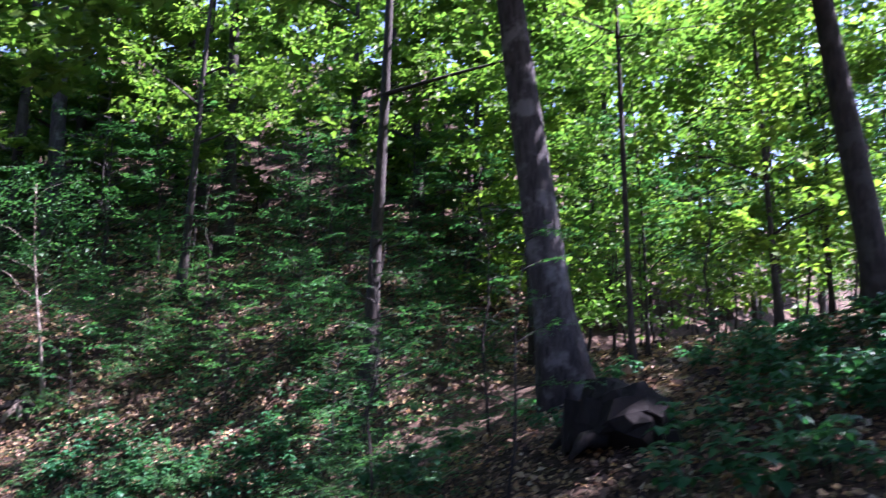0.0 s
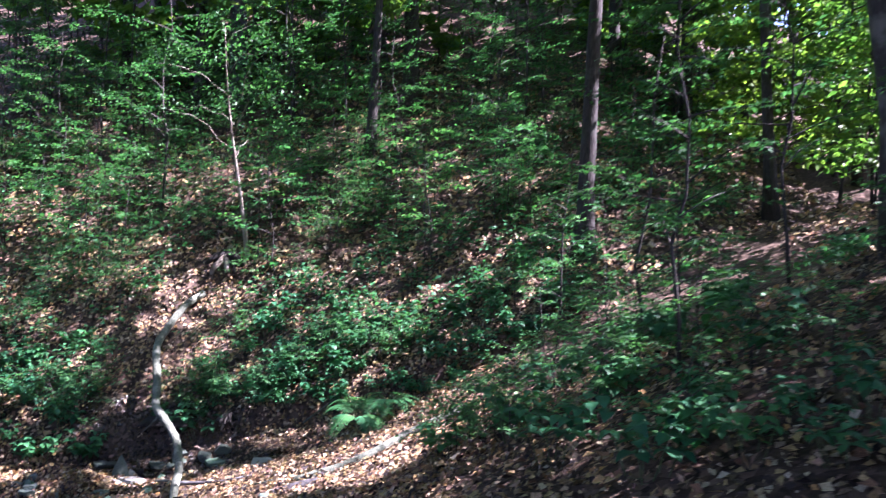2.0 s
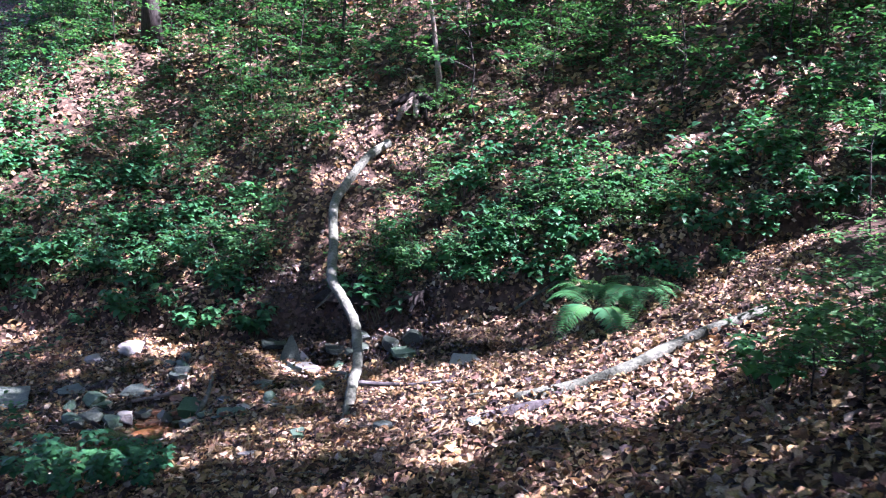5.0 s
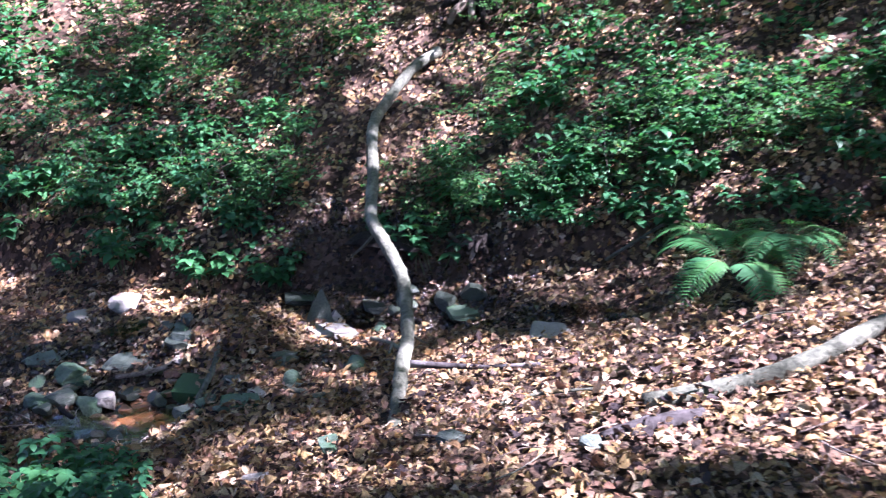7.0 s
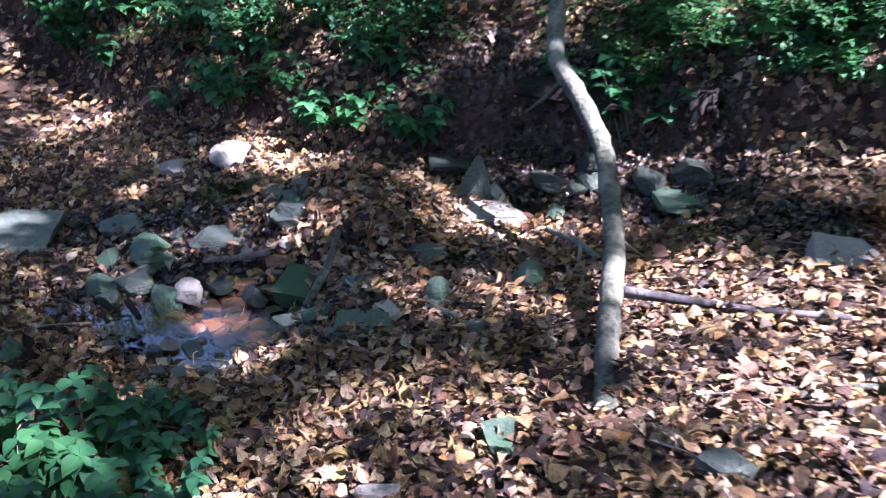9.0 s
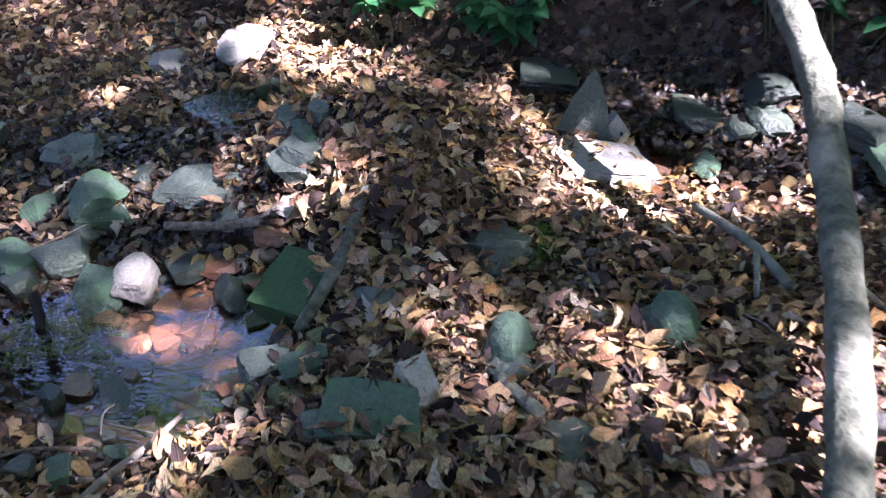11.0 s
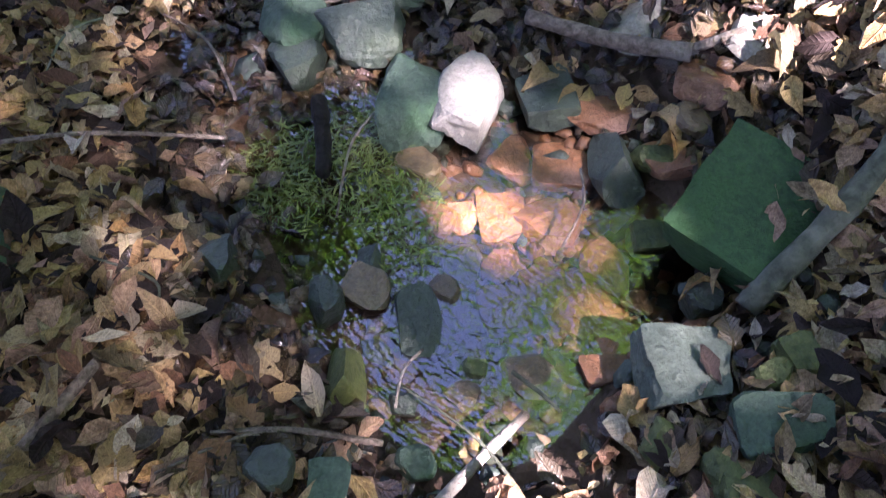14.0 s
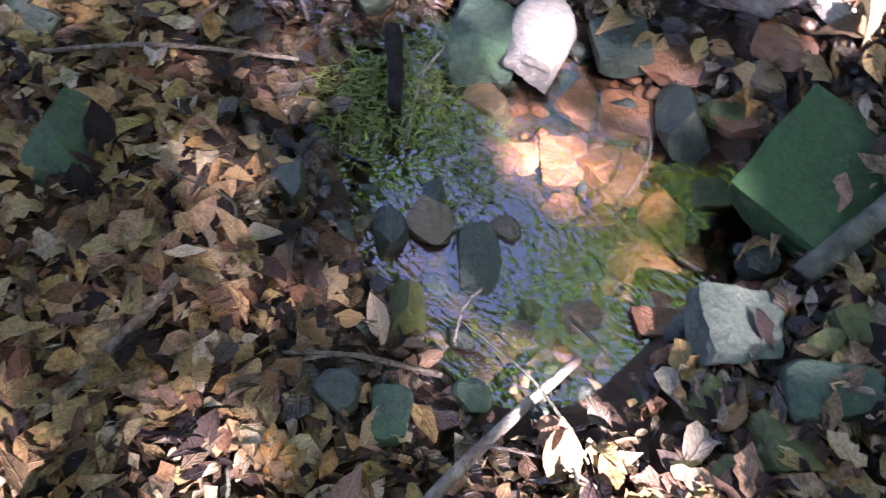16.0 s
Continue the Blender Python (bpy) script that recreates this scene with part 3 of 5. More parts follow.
def shaded(p):
    """Which of the leaves at p stay: those that stand in no gap."""
    ok = np.ones(len(p), bool)
    luck = np.random.default_rng(len(p)).random(len(p))
    s = np.array(SUN)
    for c, r, stray in GAPS:
        d = p - np.array(c)
        along = d @ s
        off = np.linalg.norm(d - along[:, None] * s, axis=1)
        ok &= (off > r) | (along < 0.8) | (luck < stray)
    for c, way, wide in CLEARINGS:
        d = p - np.array(c)
        along = d @ np.array(way)
        off = np.linalg.norm(d - along[:, None] * np.array(way), axis=1)
        ok &= (off > along * wide) | (along < 3)
    return ok


def leaf_cloud(name, centres, radii, per, size, material, flat=0.6, shapes=(WEDGE,), seed=1, origin=(0, 0, 0), holes=True):
    """Leaves in clumps: each clump is an uneven flattened puff."""
    g = np.random.default_rng(seed)
    c = np.repeat(np.asarray(centres, float), per, 0)
    r = np.repeat(np.asarray(radii, float), per)
    d = g.normal(size=(len(c), 3))
    d /= np.linalg.norm(d, axis=1)[:, None]
    p = c + d * (r * g.random(len(c)) ** 0.45)[:, None] * np.array([1, 1, flat])
    if holes:
        p = p[shaded(p + np.array(origin))]
    n = g.normal(size=(len(p), 3)) * 0.5 + np.array([0, 0, 1.0])
    n /= np.linalg.norm(n, axis=1)[:, None]
    m = turns(n, g.random(len(p)) * 6.283, g.random(len(p)) * 0.5, g.random(len(p)) * 6.283)
    return scattered(name, list(shapes), p, m, size * (0.6 + 0.8 * g.random(len(p))), material)


def tree(x, y, r, tall, lean, bark, label, crown_at=0.45, crown_r=3.0, clumps=26, leaf=0.16, per=150, seed=1, limbs=7, sides=14, leaf_form=WEDGE, leaf_mat=None, group="woodland trees"):
    g = random.Random(seed)
    z = height(x, y) - 0.1
    t = thing("tree", pose(x, y, z), label, "tree", group)
    steps = 14
    path, rad = [], []
    for i in range(steps + 1):
        k = i / steps
        path.append(Vector((lean[0] * k * tall + 0.05 * math.sin(5 * k + seed), lean[1] * k * tall + 0.05 * math.cos(4 * k + seed), k * tall)))
        rad.append(r * (1 - 0.8 * k) * (1 + 0.7 * math.exp(-k * tall * 2.2)))
    part("trunk", mesh_of("trunk", *tube(path, rad, sides, 0.12, seed), bark), t)
    centres, radii = [], []
    for j in range(limbs):
        k = g.uniform(crown_at, 0.95)
        o = path[0].lerp(path[-1], k)
        a = g.uniform(0, 6.283)
        reach = crown_r * g.uniform(0.5, 1.0) * (1.15 - 0.5 * k)
        e = o + Vector((math.cos(a) * reach, math.sin(a) * reach, reach * g.uniform(0.15, 0.6)))
        rr = r * (1 - 0.8 * k) * 0.5
        pts = bent(o, e, 5, 0.15, 0.08, seed * 31 + j)
        part("limb", mesh_of("limb", *tube(pts, [rr * (1 - 0.8 * q / 5) for q in range(6)], 6, 0.1, j), bark), t)
        centres += [tuple(pts[3]), tuple(pts[4]), tuple(e)]
        radii += [g.uniform(0.5, 0.9)] * 3
    for j in range(clumps):
        k = g.uniform(crown_at, 1.0)
        a, q = g.uniform(0, 6.283), crown_r * math.sqrt(g.random()) * math.sin(math.pi * (0.15 + 0.8 * (k - crown_at) / (1.001 - crown_at)))
        o = path[0].lerp(path[-1], k)
        centres.append((o.x + math.cos(a) * q, o.y + math.sin(a) * q, o.z + g.uniform(-0.3, 0.3)))
        radii.append(g.uniform(0.35, 0.8))
    part("crown", leaf_cloud("crown", centres, radii, per, leaf, leaf_mat or CROWN, 0.5, (leaf_form,), seed, (x, y, z)), t, "leafy green crown, lit through by the sun")
    return t


# trees of the clearing
tree(1.45, 9.25, 0.235, 17, (-0.105, 0.01), BARK_GREY, "tall leaning tree with dark grey bark and pale patches", 0.36, 7.2, 190, seed=3, leaf=0.19, per=115, limbs=12, leaf_form=DIAMOND)
tree(5.3, 9.2, 0.17, 15, (-0.09, 0.02), BARK, "slender dark tree leaning over the slope", 0.40, 6.6, 170, seed=4, leaf=0.19, per=115, limbs=10, leaf_form=DIAMOND)
tree(-1.62, 17.3, 0.17, 16, (0.03, 0.0), BARK, "straight dark tree on the far slope", 0.38, 5.5, 100, seed=5, leaf=0.19, per=75)
tree(-7.1, 25.0, 0.26, 17, (-0.012, 0.0), BARK, "dark tree high on the far slope", 0.25, 4.4, 60, seed=6, leaf=0.2, per=100)
tree(-7.5, 21.9, 0.13, 12, (0.06, 0.0), BARK, "thin dark tree on the far slope", 0.35, 3.6, 44, seed=7, leaf=0.18, per=100)
tree(-12.6, 24.5, 0.3, 17, (-0.01, 0.0), BARK_GREY, "broad grey tree at the top of the slope", 0.3, 4.6, 60, seed=8, leaf=0.2, per=100)
tree(-10.4, 30.0, 0.22, 17, (0.02, 0.0), BARK, "dark tree on the far slope", 0.2, 4.4, 50, seed=9, leaf=0.24, per=90)
tree(1.2, 27.0, 0.14, 15, (0.01, 0.0), BARK, "slim dark tree on the far slope", 0.2, 4.0, 50, seed=10, leaf=0.22, per=90)
tree(-3.4, 28.5, 0.16, 15, (0.0, 0.0), BARK, "slim dark tree on the far slope", 0.2, 4.2, 50, seed=11, leaf=0.22, per=90)
# thin stem; the wide crown above the view is added to shade the stream bed
tree(3.2, 13.0, 0.06, 13, (-0.02, 0.0), BARK, "very thin young tree with a high crown added for shade", 0.45, 5.2, 150, seed=49, leaf=0.19, per=110, leaf_form=DIAMOND)
for i, (tx, ty) in enumerate(((4.6, 17.5), (8.0, 16.0), (7.4, 21.5), (3.0, 23.0), (11.5, 20.0), (6.2, 14.2), (10.5, 15.5), (5.2, 26.0))):
    tree(tx, ty, 0.05 + 0.01 * (i % 3), 7.5 + i % 3, (-0.02, 0.005 * i), BARK, "young leafy tree glowing in the sun", 0.12, 3.0, 90, seed=50 + i, leaf=0.16, per=60)
# added out of view: its dense crown blocks the sky mirrored in the pool
tree(-14.5, 9.2, 0.15, 14, (0.01, 0.02), BARK, "unseen tree with a dense crown, added to darken the pool's reflection", 0.40, 6.0, 300, seed=46, leaf=0.19, per=130, limbs=10, leaf_form=DIAMOND)
tree(-8.75, 17.25, 0.05, 5.0, (-0.08, -0.05), TWIG, "young forked tree with a spreading green crown", 0.45, 3.1, 64, seed=45, leaf=0.08, per=75, limbs=10, sides=8, leaf_mat=BUSH)
# two trees added so that their high crowns keep the sun off the slope
tree(2.4, 20.5, 0.13, 17, (-0.02, 0.0), BARK, "tall dark tree added to shade the far slope", 0.45, 5.6, 110, seed=47, leaf=0.19, per=80, leaf_form=DIAMOND)
tree(5.6, 25.0, 0.14, 17, (-0.02, 0.0), BARK, "tall dark tree added to shade the far slope", 0.45, 5.6, 110, seed=48, leaf=0.19, per=80, leaf_form=DIAMOND)
# trees added behind and beside the walker, mostly out of view, to shade the stream
for i, (tx, ty) in enumerate(((4.4, 4.6), (-4.6, 2.6), (-9.6, 5.4), (2.6, 1.2), (-13.0, 6.5), (0.6, -3.5), (8.6, 4.6), (-16.5, 11.0), (-15.5, 17.5), (-5.0, -3.0), (7.0, -1.5), (9.0, 8.8), (-13.4, 0.5), (-6.4, 6.0), (13.5, 7.2), (12.2, 3.0))):
    tree(tx, ty, 0.15 + 0.015 * (i % 4), 14 + i % 3, (0.02 * math.sin(i), 0.02 * math.cos(i)), BARK, "tall woodland tree added for the shade of its crown", 0.45, 5.8, 110, seed=20 + i, leaf=0.22, per=95, leaf_form=DIAMOND)
# the wood beyond
r_far = random.Random(77)
for i in range(40):
    a = -0.75 + 1.55 * i / 39
    d = r_far.uniform(24, 48)
    tx, ty = 1 + math.sin(a) * d, 4 + math.cos(a) * d
    if tx > 0.5 * ty + 1:
        continue
    tree(tx, ty, r_far.uniform(0.13, 0.24), r_far.uniform(13, 18), (r_far.uniform(-0.03, 0.03), 0), BARK, "distant woodland tree with light green leaves", 0.08, 5.0, 60, seed=100 + i, leaf=0.36, per=70, limbs=5, sides=8)

# ---- saplings and bushes ----
def spray(g, a, b, leaf, gap_len=0.09):
    """Leaves laid flat on both sides of a twig from a to b."""
    a, b = np.array(a), np.array(b)
    n = max(3, int(np.linalg.norm(b - a) / gap_len))
    t = (np.arange(n) + 0.5) / n
    side = np.where(np.arange(n) % 2 == 0, 1, -1)
    p = a + (b - a) * t[:, None] + g.normal(size=(n, 3)) * 0.015
    head = math.atan2(b[1] - a[1], b[0] - a[0])
    spin = head + side * g.uniform(0.6, 1.2, n)
    return p, spin, leaf * g.uniform(0.7, 1.25, n)


def leafy(name, label, category, tall, branches, reach, leaf, material, seed, stem_r=0.012, droop=0.05, shapes=(WEDGE,), twigs=4, stem_mat=None, start=0.3, lean=0.1):
    """A sapling or bush: a stem, side branches and flat sprays of leaves."""
    g, r = np.random.default_rng(seed), random.Random(seed)
    t = thing(name, pose(0, 0, 0), label, category)
    top = Vector((r.uniform(-lean, lean) * tall, r.uniform(-lean, lean) * tall, tall))
    stem = bent((0, 0, -0.05), top, 6, 0, 0.02 * tall, seed)
    P, S, Z, woods = [], [], [], [tube(stem, [stem_r * (1 - 0.75 * i / 6) for i in range(7)], 6)]
    for j in range(branches):
        k = start + (1 - start) * (j + 0.5) / branches
        o = stem[min(5, int(k * 6))].lerp(stem[min(6, int(k * 6) + 1)], k * 6 % 1)
        a = j * 2.4 + r.uniform(-0.5, 0.5)
        q = reach * (1.1 - 0.6 * k) * r.uniform(0.7, 1.2)
        e = o + Vector((math.cos(a) * q, math.sin(a) * q, q * r.uniform(-0.1, 0.45)))
        pts = bent(o, e, 4, droop, 0.01, seed + j)
        woods.append((tube(pts, [stem_r * 0.5 * (1 - 0.7 * i / 4) for i in range(5)], 4), 4))
        for w in range(twigs):
            b = pts[1 + w % 3].lerp(pts[2 + w % 3], r.random())
            ta = a + r.choice((-1, 1)) * r.uniform(0.4, 1.0)
            tl = q * r.uniform(0.3, 0.55)
            te = b + Vector((math.cos(ta) * tl, math.sin(ta) * tl, tl * r.uniform(-0.15, 0.2)))
            p, s, z = spray(g, tuple(b), tuple(te), leaf, leaf * 0.6)
            P.append(p), S.append(s), Z.append(z)
        p, s, z = spray(g, tuple(pts[1]), tuple(e), leaf, leaf * 0.6)
        P.append(p), S.append(s), Z.append(z)
    part("stem", mesh_of("stem", *grafted(woods[0], woods[1:]), stem_mat or BARK), t)
    P, S, Z = np.concatenate(P), np.concatenate(S), np.concatenate(Z)
    n = g.normal(size=(len(P), 3)) * 0.22 + np.array([0, 0, 1.0])
    n /= np.linalg.norm(n, axis=1)[:, None]
    leaves = part("foliage", scattered("foliage", list(shapes), P, turns(n, S, g.random(len(P)) * 0.25, g.random(len(P)) * 6.283), Z, material), t, "small bright green leaves")
    tagged(leaves, kind="stuff")
    return t


def fern_plant(seed, fronds, length):
    r = random.Random(seed)
    t = thing("fern", pose(0, 0, 0), "bright green fern with arching feathery fronds", "fern", "ferns by the stream")
    for j in range(fronds):
        a = 6.283 * j / fronds + r.uniform(-0.3, 0.3)
        L = length * r.uniform(0.8, 1.15)
        pts = [Vector((math.cos(a) * L * k * 0.85, math.sin(a) * L * k * 0.85, L * (0.95 * k - 1.15 * k * k))) for k in [i / 9 for i in range(10)]]
        P, S, Z, N = [], [], [], []
        for i in range(1, 27):
            k = 0.14 + 0.86 * i / 27
            p = pts[int(k * 9)] .lerp(pts[min(9, int(k * 9) + 1)], k * 9 % 1)
            for s in (-1, 1):
                P.append(tuple(p)), S.append(a + s * (1.1 + r.uniform(-0.12, 0.12))), Z.append(L * 0.2 * math.sin(math.pi * (0.04 + 0.93 * k)) + 0.01)
                N.append((math.cos(a) * 0.4 * k, math.sin(a) * 0.4 * k, 1))
        N = np.array(N)
        N /= np.linalg.norm(N, axis=1)[:, None]
        zero = np.zeros(len(P))
        pinna = leaf_shape([0.05, 0.075, 0.065, 0.04, 0.005], 0.1, 0.3)
        me = scattered("frond", [pinna], np.array(P), turns(N, np.array(S), zero, zero), np.array(Z), FERN)
        bm = bmesh.new()
        bm.from_mesh(me)
        bm.verts.ensure_lookup_table()
        for i in range(len(P) - 2):
            a, b = 15 * i, 15 * (i + 2)
            bm.faces.new([bm.verts[q] for q in (a, a + 2, b + 2, b)])
        bm.to_mesh(me)
        bm.free()
        fr = part("frond", me, t)
        part("rachis", mesh_of("rachis", *tube(pts, [0.004 * (1 - 0.8 * i / 9) for i in range(10)], 4), STEM), fr)
    return t


def herb(seed, stems, tall, leaf):
    """A leafy woodland herb: a few soft stems with whorls of toothed leaves."""
    g, r = np.random.default_rng(seed), random.Random(seed)
    t = thing("herb_plant", pose(0, 0, 0), "low green woodland herb with broad soft leaves", "plant", "herbs on the banks")
    tubes, P, S, Z = [], [], [], []
    for j in range(stems):
        a, q = r.uniform(0, 6.283), r.uniform(0.02, 0.12)
        b = Vector((math.cos(a) * q, math.sin(a) * q, 0))
        e = b + Vector((math.cos(a) * tall * 0.35, math.sin(a) * tall * 0.35, tall * r.uniform(0.7, 1.1)))
        pts = bent(b, e, 4, 0.02, 0.01, seed + j)
        tubes.append((tube(pts, [0.004, 0.0036, 0.003, 0.0025, 0.0015], 4), 4))
        for i in range(2, 5):
            for w in range(4):
                P.append(tuple(pts[i])), S.append(w * 1.57 + i * 0.8 + r.uniform(-0.3, 0.3)), Z.append(leaf * r.uniform(0.7, 1.2) * (1.1 - 0.1 * i))
    part("stem", mesh_of("stem", *grafted(tubes[0][0], tubes[1:]), STEM), t)
    P, S, Z = np.array(P), np.array(S), np.array(Z)
    n = g.normal(size=(len(P), 3)) * 0.2 + np.array([0, 0, 1.0])
    n /= np.linalg.norm(n, axis=1)[:, None]
    tagged(part("foliage", scattered("foliage", [BROAD, OVAL], P, turns(n, S, g.random(len(P)) * 0.3, S), Z, HERB), t), kind="stuff")
    return t


def clear_of_limb(x, y):
    """Whether a plant here would not hide the fallen limb and the bare sunny spot at its end."""
    return not (13.2 < y < 17.0 and abs(x + 8.9 + 0.25 * (y - 14)) < 0.8)


def stand(proto, x, y, size=1.0, turn=0.0, up=0.0, tip=0.0):
    o = copy_thing(proto, pose(x, y, height(x, y) + up, tip, 0, turn))
    o.scale = (size, size, size)
    return o


def retire(proto):
    """Removes a pattern that was only there to be copied."""
    for o in (*proto.children_recursive, proto):
        bpy.data.objects.remove(o)


def undergrowth():
    """Low green leaves of the slope that nobody could count."""
    g = np.random.default_rng(44)
    n = 640
    x = g.uniform(-24, 1.5, n)
    y = np.interp(x, BANK_X, BANK_Y) + 1.0 + 7.5 * g.random(n) ** 1.3
    free = ~((np.abs(x + 9.1) < 0.75) & (y > 13.3) & (y < 16.9))
    x, y = x[free], y[free]
    n, k = len(x), 26
    a, q = g.random((n, k)) * 6.283, 0.26 * np.sqrt(g.random((n, k)))
    px, py = (x[:, None] + np.cos(a) * q).ravel(), (y[:, None] + np.sin(a) * q).ravel()
    p = np.stack([px, py, rough_land(px, py) + g.uniform(0.05, 0.38, len(px))], -1)
    up = g.normal(size=(len(px), 3)) * 0.25 + np.array([0, 0, 1.0])
    up /= np.linalg.norm(up, axis=1)[:, None]
    me = scattered("undergrowth", [BROAD, OVAL], p, turns(up, g.random(len(px)) * 6.283, g.random(len(px)) * 0.4, g.random(len(px)) * 6.283), g.uniform(0.06, 0.15, len(px)), HERB)
    tagged(new("undergrowth", me), "low green herbs covering the far slope", "undergrowth", kind="stuff")


undergrowth()
def plant_all():
    r = random.Random(9)
    sap = [leafy("sapling", "slender beech sapling with flat sprays of small leaves", "sapling", 2.2, 10, 1.1, 0.095, BUSH, 60 + i, 0.014) for i in range(4)]
    tall = [leafy("sapling", "tall understory sapling with layered leafy branches", "sapling", 4.6, 14, 1.6, 0.09, BUSH, 70 + i, 0.03, twigs=6) for i in range(3)]
    bush = [leafy("shrub", "low green shrub with dense small leaves", "shrub", 0.75, 12, 0.5, 0.06, BUSH, 80 + i, 0.007, start=0.15, lean=0.3) for i in range(4)]
    herbs = [herb(90 + i, 5 + i % 3, 0.28 + 0.06 * (i % 3), 0.115) for i in range(5)]
    ferns = [fern_plant(95 + i, 9, 0.7) for i in range(2)]
    for o in sap + tall:
        tagged(o, group="saplings of the wood")
    for o in bush:
        tagged(o, group="shrubs of the slope")
    # ferns
    stand(ferns[0], -4.8, 12.85, 1.15, 20, 0.22, 14)
    stand(ferns[1], -4.45, 13.2, 1.0, 80, 0.2)
    stand(ferns[1], -5.1, 13.7, 0.8, 140, 0.2)
    # herbs on the far bank, thick to the left, thin to the right
    n = 0
    while n < 150:
        x, k = r.uniform(-17, -1.5), r.random()
        y = float(np.interp(x, BANK_X, BANK_Y)) + 0.05 + 2.2 * k * k
        if r.random() > (0.95 if x < -8.8 else 0.6) or not clear_of_limb(x, y):
            continue
        stand(herbs[n % 5], x, y, r.uniform(0.8, 1.5), r.uniform(0, 360))
        n += 1
    # herbs by the path
    for x, y, s in ((-7.95, 9.35, 0.9), (-7.7, 9.2, 0.8), (-8.15, 9.15, 0.95), (-7.75, 8.95, 0.9), (-8.3, 8.8, 0.9), (-7.45, 8.95, 0.75), (-8.6, 8.6, 1.0), (-7.9, 9.1, 0.85), (-8.0, 8.75, 0.95), (-8.45, 9.1, 0.8), (-7.55, 8.7, 0.85), (-7.25, 8.95, 0.7), (-7.6, 9.45, 0.6), (-7.35, 9.2, 0.65), (-7.85, 9.5, 0.6), (-3.0, 10.3, 1.2), (-2.6, 10.6, 1.4), (-2.2, 9.6, 1.5), (-1.8, 10.4, 1.4),
                    (-2.0, 8.6, 1.3), (-1.3, 9.3, 1.5), (-1.2, 8.0, 1.4), (-0.6, 8.6, 1.5), (-0.3, 7.5, 1.3), (-1.6, 7.2, 1.3)):
        stand(herbs[int(7 * abs(x)) % 5], x, y, s, 57 * x)
    for i in range(40):
        x, y = r.uniform(-1.2, 5.5), r.uniform(4.4, 13)
        stand(herbs[i % 5], x, y, r.uniform(0.8, 1.5), r.uniform(0, 360))
    for i in range(44):
        x, y = r.uniform(2.2, 4.6), r.uniform(4.0, 8.4)
        if math.hypot(x - 1.5, y - 6.7) > 0.6:
            stand(herbs[i % 5], x, y, r.uniform(0.7, 1.3), r.uniform(0, 360))
    for i in range(22):
        x, y = r.uniform(-7.2, -3.6), r.uniform(13.8, 15.8)
        stand(herbs[i % 5], x, y, r.uniform(0.55, 0.9), r.uniform(0, 360))
    # the plants that hang over the hollow of the bank
    for i in range(26):
        x = r.uniform(-8.7, -6.2)
        y = float(np.interp(x, BANK_X, BANK_Y)) + r.uniform(0.15, 0.75)
        stand((herbs[i % 5], bush[i % 4])[i % 3 == 2], x, y, r.uniform(0.5, 0.85), r.uniform(0, 360), 0, r.uniform(5, 25))
    # shrubs over the slope
    for i in range(285):
        x = r.uniform(-20, 2)
        y = float(np.interp(x, BANK_X, BANK_Y)) + r.uniform(0.4, 11)
        if clear_of_limb(x, y) and not (-8.2 < x < -2.5 and y < 17.5 and i % 3):
            stand(bush[i % 4], x, y, r.uniform(0.7, 1.5), r.uniform(0, 360))
    for i in range(135):
        x = r.uniform(-19, 1.5)
        y = float(np.interp(x, BANK_X, BANK_Y)) + r.uniform(2.5, 13)
        if clear_of_limb(x, y):
            stand(sap[i % 4], x, y, r.uniform(0.7, 1.3), r.uniform(0, 360))
    for i in range(92):
        x = r.uniform(-26, 2)
        y = float(np.interp(x, BANK_X, BANK_Y)) + r.uniform(6, 20)
        stand(tall[i % 3], x, y, r.uniform(0.8, 1.4), r.uniform(0, 360))
    for i in range(60):
        x, y = r.uniform(3.5, 16), r.uniform(13, 30)
        if x > 7 or not 14.5 < y < 19.5:
            stand(tall[i % 3], x, y, r.uniform(0.8, 1.5), r.uniform(0, 360))
    for x, y, s in ((-2.75, 9.9, 1.0), (-2.5, 9.4, 1.0), (-2.9, 10.3, 0.8), (-2.3, 9.0, 0.9), (-1.7, 9.6, 1.0), (-1.2, 8.6, 1.1), (-0.9, 9.9, 1.2), (-2.0, 10.8, 1.0), (-1.4, 11.6, 1.2), (-0.6, 7.6, 1.0), (-2.4, 12.2, 0.9), (-0.3, 10.8, 1.3), (0.4, 7.6, 0.9), (-1.9, 13.3, 1.1), (0.2, 12.4, 1.3)):
        stand(bush[int(9 * abs(x)) % 4], x, y, s, 80 * y)
    for i in range(8):
        x, y = r.uniform(-2.6, -0.4), r.uniform(7.0, 10.5)
        stand(bush[i % 4], x, y, r.uniform(0.8, 1.3), r.uniform(0, 360))
    # the fringe along the edge of the far bank
    for i in range(34):
        x = -14.2 + 0.235 * i
        y = float(np.interp(x, BANK_X, BANK_Y)) + r.uniform(0.25, 0.95)
        if clear_of_limb(x, y) and not -9.4 < x < -8.0:
            stand((herbs[i % 5], bush[i % 4], ferns[i % 2])[i % 3], x, y, r.uniform(0.7, 1.15) * (0.7 if i % 3 == 2 else 1), r.uniform(0, 360), 0, r.uniform(5, 25))
    for i in range(16):
        x = r.uniform(-8.0, -4.6)
        y = float(np.interp(x, BANK_X, BANK_Y)) + r.uniform(0.45, 1.4)
        if clear_of_limb(x, y):
            stand((bush[i % 4], herbs[i % 5], herbs[i % 4])[i % 3], x, y, r.uniform(0.7, 1.1), r.uniform(0, 360))
